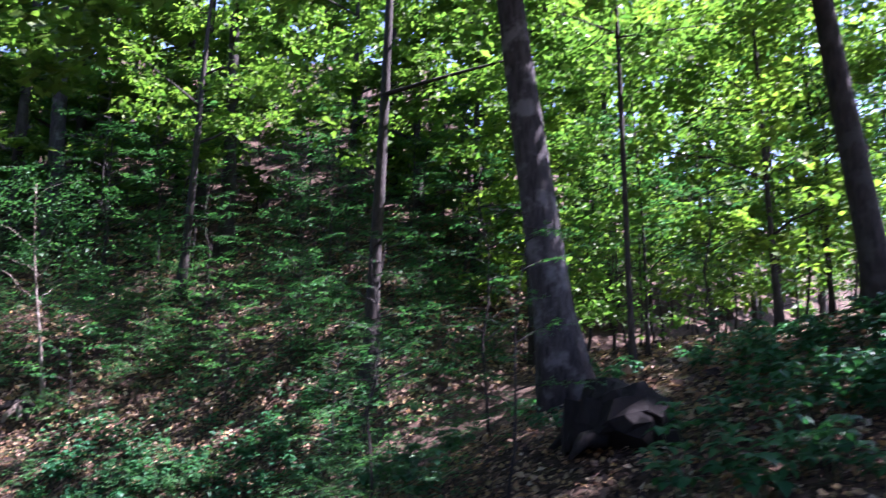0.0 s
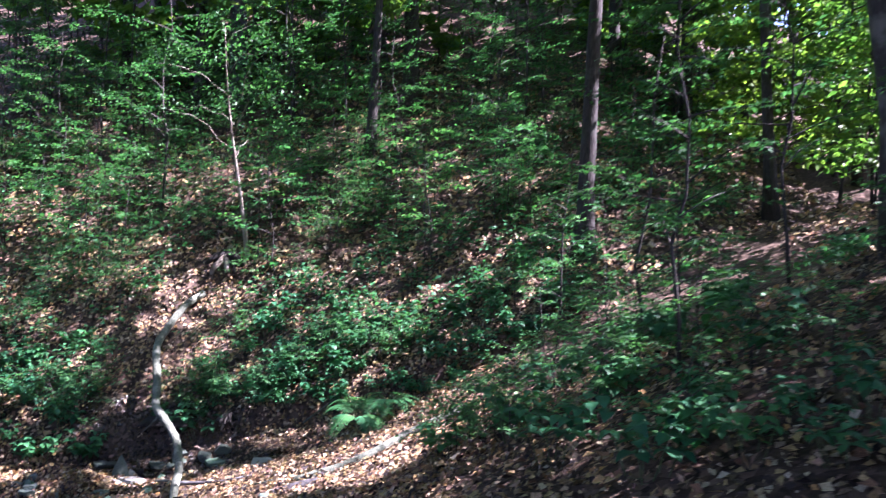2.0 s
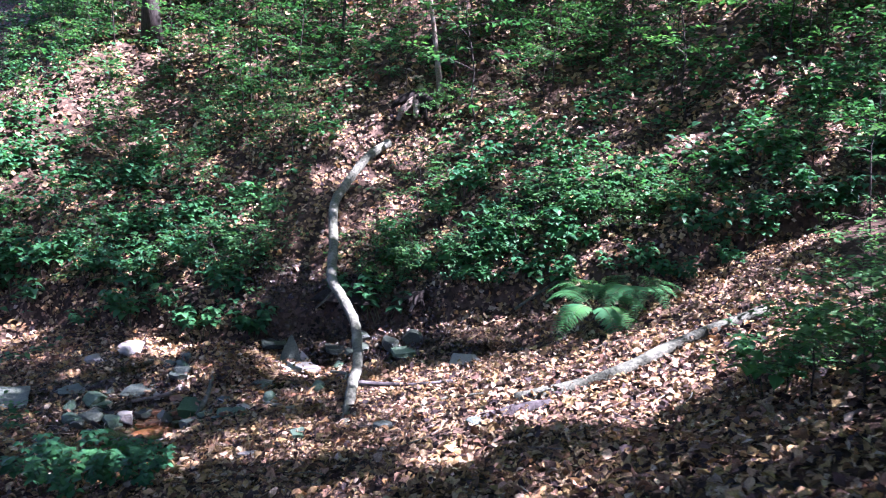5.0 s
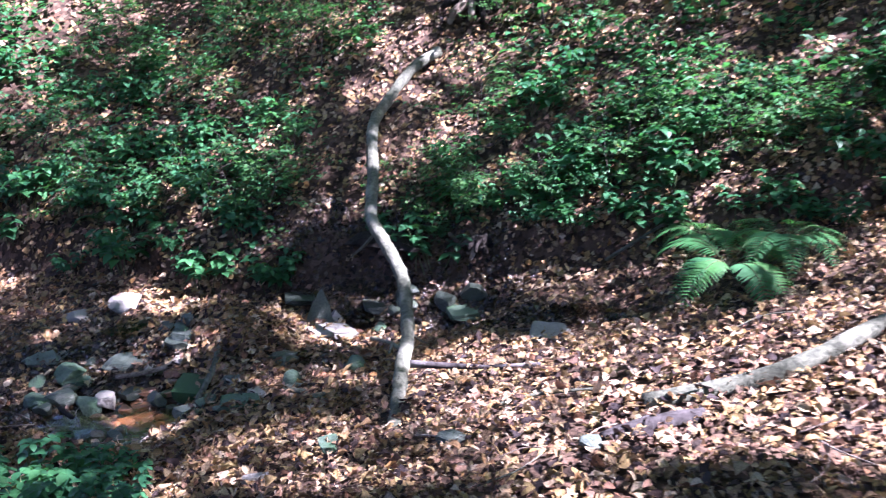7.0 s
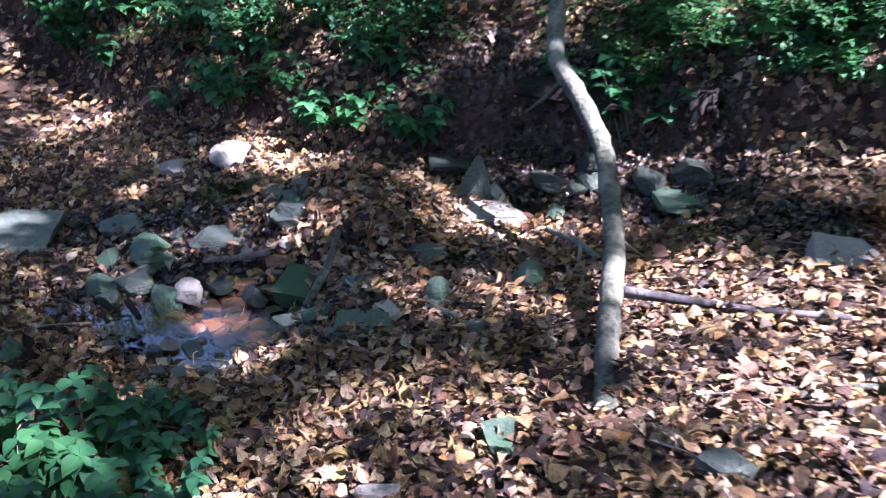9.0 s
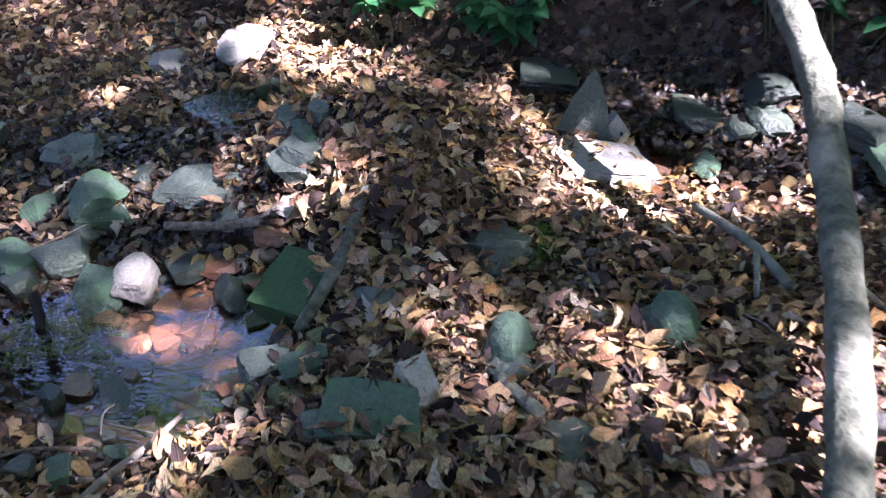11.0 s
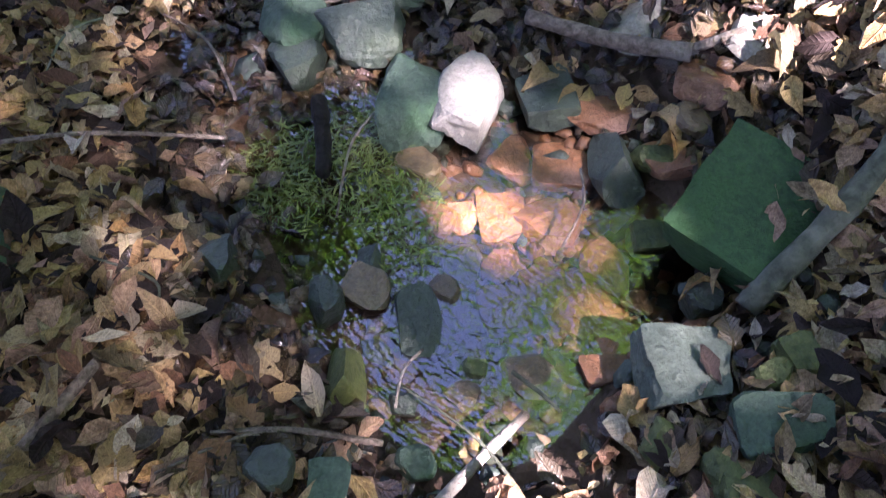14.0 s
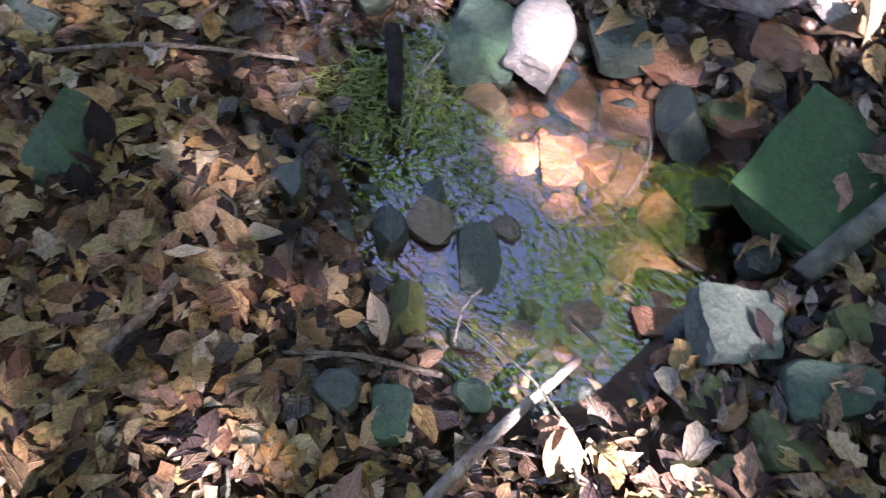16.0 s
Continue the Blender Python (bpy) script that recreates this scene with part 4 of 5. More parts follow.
    for i, (x, y) in enumerate(((-1.64, 13.18), (-1.12, 8.33), (-0.72, 8.94), (-0.63, 6.98), (-0.31, 7.26), (-0.27, 6.34), (0.03, 6.65), (0.03, 6.05), (-0.85, 6.44), (-0.56, 6.0), (-1.15, 15.86), (-0.2, 5.62))):
        stand((bush[i % 4], herbs[i % 5])[i % 2], x, y, 0.75 + 0.04 * (i % 5), 70 * i)
    # those that stand out
    stand(tall[0], -1.0, 9.6, 0.7, 20)
    stand(tall[1], 0.6, 10.4, 0.8, 90)
    stand(tall[2], -2.0, 13.6, 0.7, 210)
    stand(tall[1], -0.7, 8.0, 0.62, 120)
    stand(tall[2], 0.5, 6.4, 0.52, 200)
    stand(sap[0], -0.6, 9.0, 0.9, 40)
    stand(sap[3], -2.2, 14.6, 0.9, 300)
    stand(sap[0], -1.2, 15.6, 1.0, 10)
    stand(sap[2], -8.4, 8.4, 0.7, 75)
    for o in sap + tall + bush + herbs + ferns:
        retire(o)


plant_all()

# ---- fallen wood ----
def branch(name, path, r0, r1, material, label, category="branch", sides=10, forks=(), seed=1, group=""):
    pts = [Vector(p) for p in path]
    # smooth the path with extra points
    fine = []
    for i in range(len(pts) - 1):
        p0, p1, p2, p3 = pts[max(i - 1, 0)], pts[i], pts[i + 1], pts[min(i + 2, len(pts) - 1)]
        for q in range(5):
            u = q / 5
            fine.append(0.5 * ((2 * p1) + (p2 - p0) * u + (2 * p0 - 5 * p1 + 4 * p2 - p3) * u * u + (3 * p1 - p0 - 3 * p2 + p3) * u ** 3))
    fine.append(pts[-1])
    n = len(fine)
    base = fine[0].copy()
    fine = [p - base for p in fine]
    rad = [(r0 + (r1 - r0) * i / (n - 1)) * (1 + 0.07 * math.sin(i * 2.1 + seed)) for i in range(n)]
    t = thing(name, Matrix.Translation(base), label, category, group)
    part("wood", mesh_of("wood", *tube(fine, rad, sides, 0.09, seed), material), t)
    for j, (fp, fr0, fr1, *own) in enumerate(forks):
        q = [Vector(p) - base for p in fp]
        part("side_branch", mesh_of("side_branch", *tube(q, [fr0 + (fr1 - fr0) * i / (len(q) - 1) for i in range(len(q))], 7, 0.15, seed + j), own[0] if own else material), t)
    return t


def on(x, y, up=0.0):
    return (x, y, max(height(x, y), WATER_Z) + up)


branch("fallen_limb", [on(-6.40, 10.5, -0.01), (-6.58, 10.85, 0.43), (-6.74, 11.18, 0.53), (-6.95, 11.62, 0.58), (-7.25, 12.1, 0.72), (-7.42, 12.3, 0.86), (-7.68, 12.48, 1.04), (-7.95, 12.72, 1.13), (-8.2, 13.05, 1.18), (-8.5, 13.56, 1.45), (-9.0, 14.35, 1.9), on(-9.28, 15.1, 0.12), on(-9.25, 15.7, 0.1), on(-9.1, 16.15, 0.08)],
       0.05, 0.07, DEADWOOD, "pale dead limb with flaking bark leaning across the stream", "log", 14,
       [([(-6.74, 11.2, 0.53), (-6.5, 11.35, 0.51), (-6.2, 11.43, 0.53), on(-5.8, 11.47, 0.05)], 0.03, 0.013, BARK_GREY),
        ([(-7.9, 12.70, 1.1), (-8.0, 12.6, 0.95), (-8.1, 12.55, 0.85)], 0.018, 0.008), ([(-7.0, 11.65, 0.6), (-6.85, 11.75, 0.48)], 0.018, 0.008)], 5)
branch("stick", [on(-5.87, 10.79, 0.02), on(-5.6, 10.95, 0.03), on(-5.2, 11.05, 0.03)], 0.014, 0.01, DEADWOOD, "thin pale dead stick lying on fallen leaves", "stick", 12, seed=2)
branch("fallen_log", [on(-4.95, 10.85, 0.02), on(-4.3, 11.2, 0.03), on(-3.7, 11.75, 0.05), on(-3.1, 12.2, 0.06)], 0.062, 0.045, DEADWOOD, "long pale dead log bleached by the sun", "log", 12, seed=3)
branch("fallen_log", [on(-5.05, 10.38, 0.0), on(-4.85, 10.55, 0.03), on(-4.6, 10.72, 0.02)], 0.05, 0.045, BARK_GREY, "short grey log end among fallen leaves", "log", 12, seed=4)
branch("stick", [on(-8.88, 12.0, 0.065), on(-8.72, 11.6, 0.065), on(-8.5, 11.2, 0.075), on(-8.38, 11.0, 0.095), on(-8.29, 10.72, 0.055)], 0.02, 0.026, DEADWOOD, "grey-brown stick lying beside a flat green stone", "stick", 10, seed=6)
branch("stick", [on(-9.17, 10.7, 0.075), on(-9.0, 10.83, 0.085), on(-8.86, 10.95, 0.075)], 0.018, 0.022, TWIG, "weathered brown stick lying over wet stones", "stick", 9,
       [([on(-8.87, 10.94, 0.075), on(-8.83, 11.05, 0.085)], 0.014, 0.008)], 7)
branch("stick", [on(-8.28, 10.26, 0.055), on(-8.22, 10.12, 0.065), on(-8.14, 9.96, 0.055), on(-8.08, 9.86, 0.055)], 0.009, 0.013, TWIG, "grey stick lying on sunlit fallen leaves", "stick", 8, seed=8)
branch("stick", [on(-8.43, 9.38, 0.045), on(-8.49, 9.47, 0.055), on(-8.6, 9.6, 0.055)], 0.012, 0.01, TWIG, "grey stick lying on brown leaves", "stick", 8, seed=9)
branch("stick", [on(-9.12, 10.15, 0.095), on(-9.0, 10.12, 0.085), on(-8.91, 10.09, 0.095)], 0.02, 0.016, ROTTEN, "black wet stick lying in the water", "stick", 8, seed=10)
branch("stick", [on(-7.72, 12.3, 0.105), on(-7.4, 12.1, 0.125), on(-7.15, 11.89, 0.065)], 0.018, 0.02, DEADWOOD, "forked grey stick on the stream bank", "stick", 8, [([on(-7.36, 12.08, 0.125), on(-7.2, 11.75, 0.065)], 0.014, 0.01)], 11)
branch("stick", [on(-7.56, 10.91, 0.045), on(-7.36, 10.86, 0.055)], 0.02, 0.022, DEADWOOD, "short grey stick among fallen leaves", "stick", 8, seed=12)
branch("twig", [on(-8.36, 10.27, 0.065), on(-8.3, 10.3, 0.065), on(-8.26, 10.32, 0.055)], 0.005, 0.004, DEADWOOD, "pale broken twig at the water's edge", "twig", 6, seed=13)
branch("twig", [on(-9.19, 9.42, 0.055), on(-9.16, 9.65, 0.075), on(-9.12, 9.93, 0.055)], 0.006, 0.005, TWIG, "thin brown twig lying over dead leaves", "twig", 6, seed=14)
branch("twig", [on(-8.42, 9.74, 0.055), on(-8.38, 9.86, 0.065), on(-8.32, 10.0, 0.055)], 0.004, 0.006, TWIG, "thin brown twig lying over dead leaves", "twig", 6, seed=15)
branch("twig", [on(-8.83, 9.62, 0.055), on(-8.73, 9.72, 0.065), on(-8.66, 9.7, 0.055)], 0.003, 0.003, DEADWOOD, "thin pale stalk lying over dead leaves", "twig", 5, seed=16)
branch("fallen_branch", [on(-6.0, 13.75, 0.1), on(-5.75, 13.85, 0.2), on(-5.4, 14.0, 0.25)], 0.02, 0.012, DEADWOOD, "pale bare branch sticking out of the bank", "branch", 8, [([on(-5.7, 13.87, 0.2), on(-5.6, 13.7, 0.32)], 0.012, 0.006)], 17)


def strewn_twigs(count):
    r = random.Random(12)
    for i in range(count):
        x, y = r.uniform(-11, -3.5), r.uniform(8.6, 12.4)
        a, l = r.uniform(0, 6.283), r.uniform(0.12, 0.45)
        p = [on(x, y, 0.045), on(x + math.cos(a) * l * 0.5, y + math.sin(a) * l * 0.5, 0.065), on(x + math.cos(a + 0.2) * l, y + math.sin(a + 0.2) * l, 0.045)]
        branch("twig", p, r.uniform(0.003, 0.006), 0.003, TWIG if i % 3 else DEADWOOD, "thin dry twig lying on fallen leaves", "twig", 5, seed=40 + i, group="strewn twigs")


strewn_twigs(70)


def rotten_stump():
    t = thing("tree_stump", pose(*on(1.5, 6.7, -0.05)), "black rotten stump and root mass beside a tree", "tree stump")
    r = random.Random(5)
    pts = [Vector((0.04 * math.sin(2 * i), 0.03 * i, 0.085 * i)) for i in range(8)]
    part("body", mesh_of("body", *tube(pts, [0.47, 0.46, 0.42, 0.43, 0.37, 0.34, 0.24, 0.04], 22, 0.4, 3), ROTTEN, False), t)
    for j in range(4):
        a = j * 1.5 + 0.9
        q = [Vector((math.cos(a) * 0.33, math.sin(a) * 0.33, 0.14)), Vector((math.cos(a) * 0.52, math.sin(a) * 0.52, 0.1 + r.uniform(-0.03, 0.06))), Vector((math.cos(a) * 0.72, math.sin(a) * 0.72, 0.0))]
        part("root", mesh_of("root", *tube(q, [0.09, 0.06, 0.02], 8, 0.35, j), ROTTEN), t)


def root_mass(x, y, size, label, seed):
    t = thing("root_mass", pose(*on(x, y, 0.0)), label, "roots")
    r = random.Random(seed)
    for j in range(12):
        a = r.uniform(0, 6.283)
        l = size * r.uniform(0.5, 1.0)
        q = bent((0, 0, size * 0.55), (math.cos(a) * l, math.sin(a) * l, r.uniform(-0.25, 0.3) * size), 4, 0.12 * size, 0.06 * size, seed + j)
        part("root", mesh_of("root", *tube(q, [size * 0.2 * (1 - 0.17 * i) for i in range(5)], 7, 0.3, j), ROTTEN if j % 3 else TWIG), t)


rotten_stump()
root_mass(-8.95, 16.9, 0.55, "dark tangled roots at the foot of a sapling", 4)
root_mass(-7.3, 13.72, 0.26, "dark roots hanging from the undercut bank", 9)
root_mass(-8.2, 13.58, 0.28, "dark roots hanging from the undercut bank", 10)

# ---- stones ----
def rock_mesh(sx, sy, sz, shape, material, seed, fine=3):
    g = np.random.default_rng(seed)
    bm = bmesh.new()
    bmesh.ops.create_icosphere(bm, subdivisions=fine, radius=1.0)
    v = np.array([q.co[:] for q in bm.verts])
    planes = []
    if shape == "slate":
        planes = [((0, 0, 1), 0.30)] + [((math.cos(1.571 * k + 0.04), math.sin(1.571 * k), -0.08), 0.60) for k in range(4)]
    elif shape == "slab":
        planes = [((0.05 * g.normal(), 0.05 * g.normal(), 1), 0.42)]
        for k in range(4):
            a = 1.571 * k + g.normal() * 0.16
            planes.append(((math.cos(a), math.sin(a), 0.12 * g.normal()), 0.66 + 0.06 * g.normal()))
    elif shape == "egg":
        planes = [((g.normal(), g.normal(), 0.5), 0.85) for k in range(3)]
    elif shape == "wedge":
        planes = [((0.7, 0.1, 0.6), 0.32), ((-0.6, 0.3, 0.5), 0.5), ((0, -0.9, 0.4), 0.5), ((0.1, 0.9, 0.3), 0.62)]
    elif shape == "shard":
        planes = [((0.9, 0.2, 0.25), 0.3), ((-0.8, 0.3, 0.4), 0.32), ((0, -1, 0.2), 0.3), ((0.3, 1, 0.3), 0.4)]
    else:
        planes = [(tuple(g.normal(size=3)), g.uniform(0.5, 0.8)) for k in range(9)] + [((0.1 * g.normal(), 0.1 * g.normal(), 1), 0.55)]
    for n, d in planes:
        n = np.array(n, float)
        n /= np.linalg.norm(n)
        over = np.maximum(v @ n - d, 0)
        v = v - 0.97 * over[:, None] * n
    lump = np.array([noise.noise(Vector(p * 2.3) + Vector((seed, 0, 0))) for p in v])
    chip = np.array([noise.noise(Vector(p * 6.5) + Vector((0, seed, 0))) for p in v])
    v = v * (1 + (0.05 if shape == "egg" else 0.07) * lump + (0.012 if shape == "slate" else 0.05) * chip)[:, None]
    ext = np.abs(v).max(0)
    v = v / ext * np.array([sx / 2, sy / 2, sz * 0.75])
    for q, p in zip(bm.verts, v):
        q.co = p
    me = bpy.data.meshes.new("stone")
    bm.to_mesh(me)
    bm.free()
    if shape == "egg":
        me.polygons.foreach_set("use_smooth", [True] * len(me.polygons))
    me.materials.append(material)
    return me


WORDS = {"mossy": "deep green algae-covered", "green": "green-grey", "greyish": "grey", "grey": "wet grey", "dark": "damp dark", "brown": "wet brown", "amber": "wet orange-brown", "moss": "mossy", "pale": "pale"}
FORMS = {"slab": "flat angular", "slate": "flat squared", "egg": "smooth rounded", "wedge": "wedge-shaped", "shard": "upright pointed", "rough": "rough angular"}
stone_count = [0]


def stone(x, y, sx, sy, sz, turn, kind, shape, up=0.0):
    stone_count[0] += 1
    if kind == "amber":
        sx, sy = sx * 1.12, sy * 1.12
    me = rock_mesh(sx * 1.08, sy * 1.08, sz, shape, STONE[kind], stone_count[0], 4 if sx * sy > 0.03 else 3)
    ob = tagged(new("stone", me), f"{FORMS[shape]} {WORDS[kind]} stone lying in the stream bed", "stone", "stones of the stream bed")
    r = random.Random(stone_count[0])
    ob.matrix_basis = pose(x, y, height(x, y) + 0.28 * sz + up + (0.006 if kind == "amber" else 0.022), r.uniform(-6, 6), r.uniform(-6, 6), turn)
    return ob


stone(-8.475, 10.85, 0.31, 0.24, 0.12, -62, "mossy", "slate", 0.04)
stone(-8.55, 10.16, 0.09, 0.17, 0.06, 73, "dark", "slab")
stone(-8.73, 10.13, 0.06, 0.10, 0.05, 74, "dark", "rough")
stone(-8.66, 10.00, 0.08, 0.10, 0.07, 74, "dark", "rough")
stone(-8.67, 10.09, 0.10, 0.12, 0.06, 74, "brown", "rough")
stone(-8.48, 9.99, 0.08, 0.13, 0.09, 73, "moss", "wedge")
stone(-8.60, 10.24, 0.07, 0.08, 0.045, 74, "brown", "rough")
stone(-8.83, 10.30, 0.11, 0.12, 0.045, 74, "amber", "rough")
stone(-8.77, 10.45, 0.12, 0.13, 0.04, 74, "amber", "slab")
stone(-8.94, 10.32, 0.10, 0.11, 0.05, 75, "brown", "rough")
stone(-8.53, 10.35, 0.10, 0.10, 0.055, 73, "amber", "slab")
stone(-8.55, 10.46, 0.11, 0.11, 0.05, 74, "amber", "rough")
stone(-8.47, 10.52, 0.15, 0.15, 0.045, 73, "amber", "rough")
stone(-8.37, 10.53, 0.11, 0.10, 0.04, 73, "amber", "rough")
stone(-8.69, 10.54, 0.14, 0.14, 0.045, 74, "amber", "rough")
stone(-8.82, 10.63, 0.14, 0.13, 0.04, 74, "amber", "slab")
stone(-8.88, 10.54, 0.12, 0.12, 0.04, 75, "amber", "rough")
stone(-8.67, 10.32, 0.09, 0.09, 0.04, 74, "brown", "rough")
stone(-8.74, 10.73, 0.13, 0.20, 0.1, 74, "dark", "wedge")
stone(-8.56, 10.71, 0.09, 0.07, 0.06, 74, "moss", "slab")
stone(-8.23, 10.55, 0.19, 0.16, 0.09, 73, "greyish", "slab")
stone(-8.06, 10.58, 0.16, 0.11, 0.08, 73, "green", "slab")
stone(-8.37, 10.33, 0.12, 0.09, 0.045, 73, "brown", "rough")
stone(-8.32, 10.46, 0.09, 0.06, 0.04, 73, "amber", "slab")
stone(-8.42, 10.23, 0.06, 0.05, 0.045, 73, "moss", "rough")
stone(-8.54, 10.61, 0.11, 0.14, 0.035, 74, "amber", "rough")
stone(-8.40, 10.07, 0.05, 0.05, 0.05, 73, "dark", "rough")
stone(-8.98, 10.67, 0.13, 0.17, 0.07, 75, "dark", "slab")
stone(-8.87, 10.77, 0.16, 0.11, 0.045, 75, "amber", "rough")
stone(-8.74, 10.90, 0.08, 0.09, 0.06, 75, "brown", "rough")
stone(-8.70, 10.85, 0.13, 0.09, 0.05, 75, "amber", "slab")
stone(-8.38, 10.19, 0.08, 0.05, 0.045, 73, "brown", "rough")
stone(-8.15, 10.71, 0.08, 0.08, 0.06, 73, "moss", "slab")
stone(-8.14, 10.65, 0.08, 0.06, 0.05, 73, "moss", "rough")
stone(-8.12, 10.41, 0.08, 0.09, 0.06, 73, "moss", "rough")
stone(-8.03, 10.46, 0.06, 0.08, 0.06, 72, "moss", "rough")
stone(-8.37, 10.70, 0.08, 0.09, 0.06, 73, "dark", "rough")
stone(-8.79, 9.84, 0.08, 0.11, 0.07, 74, "dark", "rough")
stone(-8.72, 10.81, 0.11, 0.09, 0.04, 75, "moss", "rough")
stone(-8.43, 10.61, 0.07, 0.06, 0.04, 74, "brown", "rough")
stone(-8.64, 10.40, 0.09, 0.08, 0.035, 74, "amber", "rough")
stone(-8.81, 10.37, 0.07, 0.09, 0.035, 74, "amber", "rough")
stone(-7.99, 10.48, 0.10, 0.07, 0.05, 72, "moss", "slab")
stone(-7.99, 10.38, 0.10, 0.06, 0.05, 72, "moss", "rough")
stone(-8.33, 9.81, 0.08, 0.08, 0.06, 73, "dark", "rough")
stone(-8.27, 10.04, 0.07, 0.07, 0.06, 73, "green", "rough")
stone(-8.27, 9.89, 0.07, 0.10, 0.06, 73, "green", "slab")
stone(-9.1, 10.37, 0.19, 0.28, 0.13, 60, "green", "rough")
stone(-9.03, 10.5, 0.18, 0.28, 0.11, 52, "pale", "rough")
stone(-8.8, 10.98, 0.15, 0.12, 0.05, 77, "amber", "rough")
stone(-8.95, 9.46, 0.14, 0.22, 0.13, 71, "green", "wedge")
stone(-9.31, 9.39, 0.14, 0.15, 0.05, 71, "greyish", "rough")
stone(-10.5, 10.25, 0.45, 0.69, 0.2, 43, "greyish", "slab")
stone(-10.07, 10.71, 0.28, 0.29, 0.07, 53, "greyish", "slab")
stone(-9.6, 10.62, 0.25, 0.39, 0.13, 53, "green", "rough")
stone(-9.47, 10.58, 0.22, 0.16, 0.06, 58, "green", "slab")
stone(-9.74, 10.43, 0.12, 0.21, 0.1, 28, "green", "wedge")
stone(-9.46, 10.17, 0.20, 0.24, 0.09, 73, "green", "rough")
stone(-9.36, 10.35, 0.25, 0.22, 0.1, 63, "dark", "rough")
stone(-9.33, 10.16, 0.15, 0.2, 0.08, 53, "dark", "rough")
stone(-9.33, 10.98, 0.40, 0.31, 0.08, 45, "greyish", "slab")
stone(-9.04, 10.94, 0.14, 0.21, 0.05, 53, "pale", "wedge")
stone(-8.97, 11.2, 0.20, 0.27, 0.1, 63, "greyish", "rough")
stone(-9.06, 11.33, 0.13, 0.21, 0.08, 53, "green", "rough")
stone(-9.31, 11.41, 0.15, 0.23, 0.06, 53, "greyish", "rough")
stone(-9.07, 11.43, 0.11, 0.18, 0.06, 53, "greyish", "rough")
stone(-9.99, 11.8, 0.23, 0.31, 0.06, 53, "dark", "rough")
stone(-8.82, 11.09, 0.14, 0.15, 0.04, 53, "pale", "slab")
stone(-8.05, 11.42, 0.27, 0.18, 0.08, 53, "dark", "rough")
stone(-8.11, 10.93, 0.16, 0.16, 0.08, 53, "greyish", "rough")
stone(-9.67, 10.87, 0.12, 0.20, 0.05, 53, "dark", "rough")
stone(-9.45, 10.47, 0.15, 0.12, 0.05, 53, "dark", "rough")
stone(-8.52, 12.62, 0.3, 0.22, 0.34, 47, "greyish", "shard")
stone(-7.7, 10.56, 0.3, 0.2, 0.08, 40, "green", "slab")
stone(-8.43, 12.77, 0.13, 0.22, 0.1, 47, "pale", "wedge")
stone(-8.27, 12.43, 0.47, 0.43, 0.08, 47, "pale", "slab")
stone(-7.63, 11.05, 0.14, 0.23, 0.12, 47, "green", "egg")
stone(-7.32, 11.46, 0.14, 0.23, 0.1, 47, "green", "egg")
stone(-7.99, 11.41, 0.25, 0.26, 0.08, 47, "dark", "rough")
stone(-10.46, 11.88, 0.29, 0.46, 0.12, 47, "pale", "rough")
stone(-10.66, 11.53, 0.23, 0.36, 0.08, 47, "pale", "rough")
stone(-7.75, 10.46, 0.18, 0.11, 0.05, 47, "greyish", "slab")
stone(-8.2, 13.15, 0.28, 0.36, 0.08, 47, "dark", "slab")
stone(-7.89, 13.21, 0.23, 0.35, 0.1, 47, "dark", "rough")
stone(-8.98, 12.89, 0.32, 0.44, 0.08, 47, "dark", "slab")
stone(-7.96, 13.12, 0.22, 0.29, 0.06, 47, "dark", "rough")
stone(-7.93, 12.8, 0.16, 0.25, 0.06, 47, "green", "rough")
stone(-6.63, 10.11, 0.12, 0.18, 0.06, 38, "green", "slab")
stone(-5.89, 10.29, 0.18, 0.14, 0.06, 38, "greyish", "rough")
stone(-6.8, 9.67, 0.17, 0.09, 0.05, 38, "pale", "rough")
stone(-7.61, 11.03, 0.16, 0.26, 0.08, 38, "greyish", "rough")
stone(-7.2, 13.16, 0.38, 0.44, 0.08, 38, "green", "slab")
stone(-7.44, 13.29, 0.26, 0.41, 0.12, 38, "dark", "rough")
stone(-10.48, 11.95, 0.30, 0.47, 0.08, 38, "pale", "rough")
stone(-8.09, 10.92, 0.16, 0.24, 0.05, 38, "pale", "rough")
stone(-7.37, 11.47, 0.14, 0.23, 0.06, 38, "dark", "rough")
stone(-7.25, 10.84, 0.16, 0.19, 0.05, 38, "dark", "rough")
stone(-7.72, 10.74, 0.14, 0.23, 0.06, 38, "pale", "rough")
stone(-7.98, 13.39, 0.26, 0.41, 0.15, 38, "dark", "rough")
stone(-7.22, 13.41, 0.25, 0.39, 0.15, 38, "dark", "rough")
stone(-9.02, 11.3, 0.22, 0.35, 0.07, 38, "greyish", "rough")
stone(-10.13, 10.8, 0.38, 0.34, 0.06, 38, "dark", "slab")
stone(-6.01, 12.19, 0.35, 0.34, 0.08, 38, "pale", "slab")
stone(-5.08, 10.29, 0.14, 0.14, 0.05, 27, "greyish", "rough")


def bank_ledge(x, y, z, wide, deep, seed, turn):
    """The undercut lip of the far bank, its shade painted near-black; it keeps the hollow below dark."""
    # rotten-wood black on an earth lip, standing in for the hollow's shade
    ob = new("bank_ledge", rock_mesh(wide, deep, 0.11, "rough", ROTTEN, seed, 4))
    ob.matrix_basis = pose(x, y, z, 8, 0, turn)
    tagged(ob, "undercut lip of earth on the far bank, coloured black as shade", "bank", kind="structure")


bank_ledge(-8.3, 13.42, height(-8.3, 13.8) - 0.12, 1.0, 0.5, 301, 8)


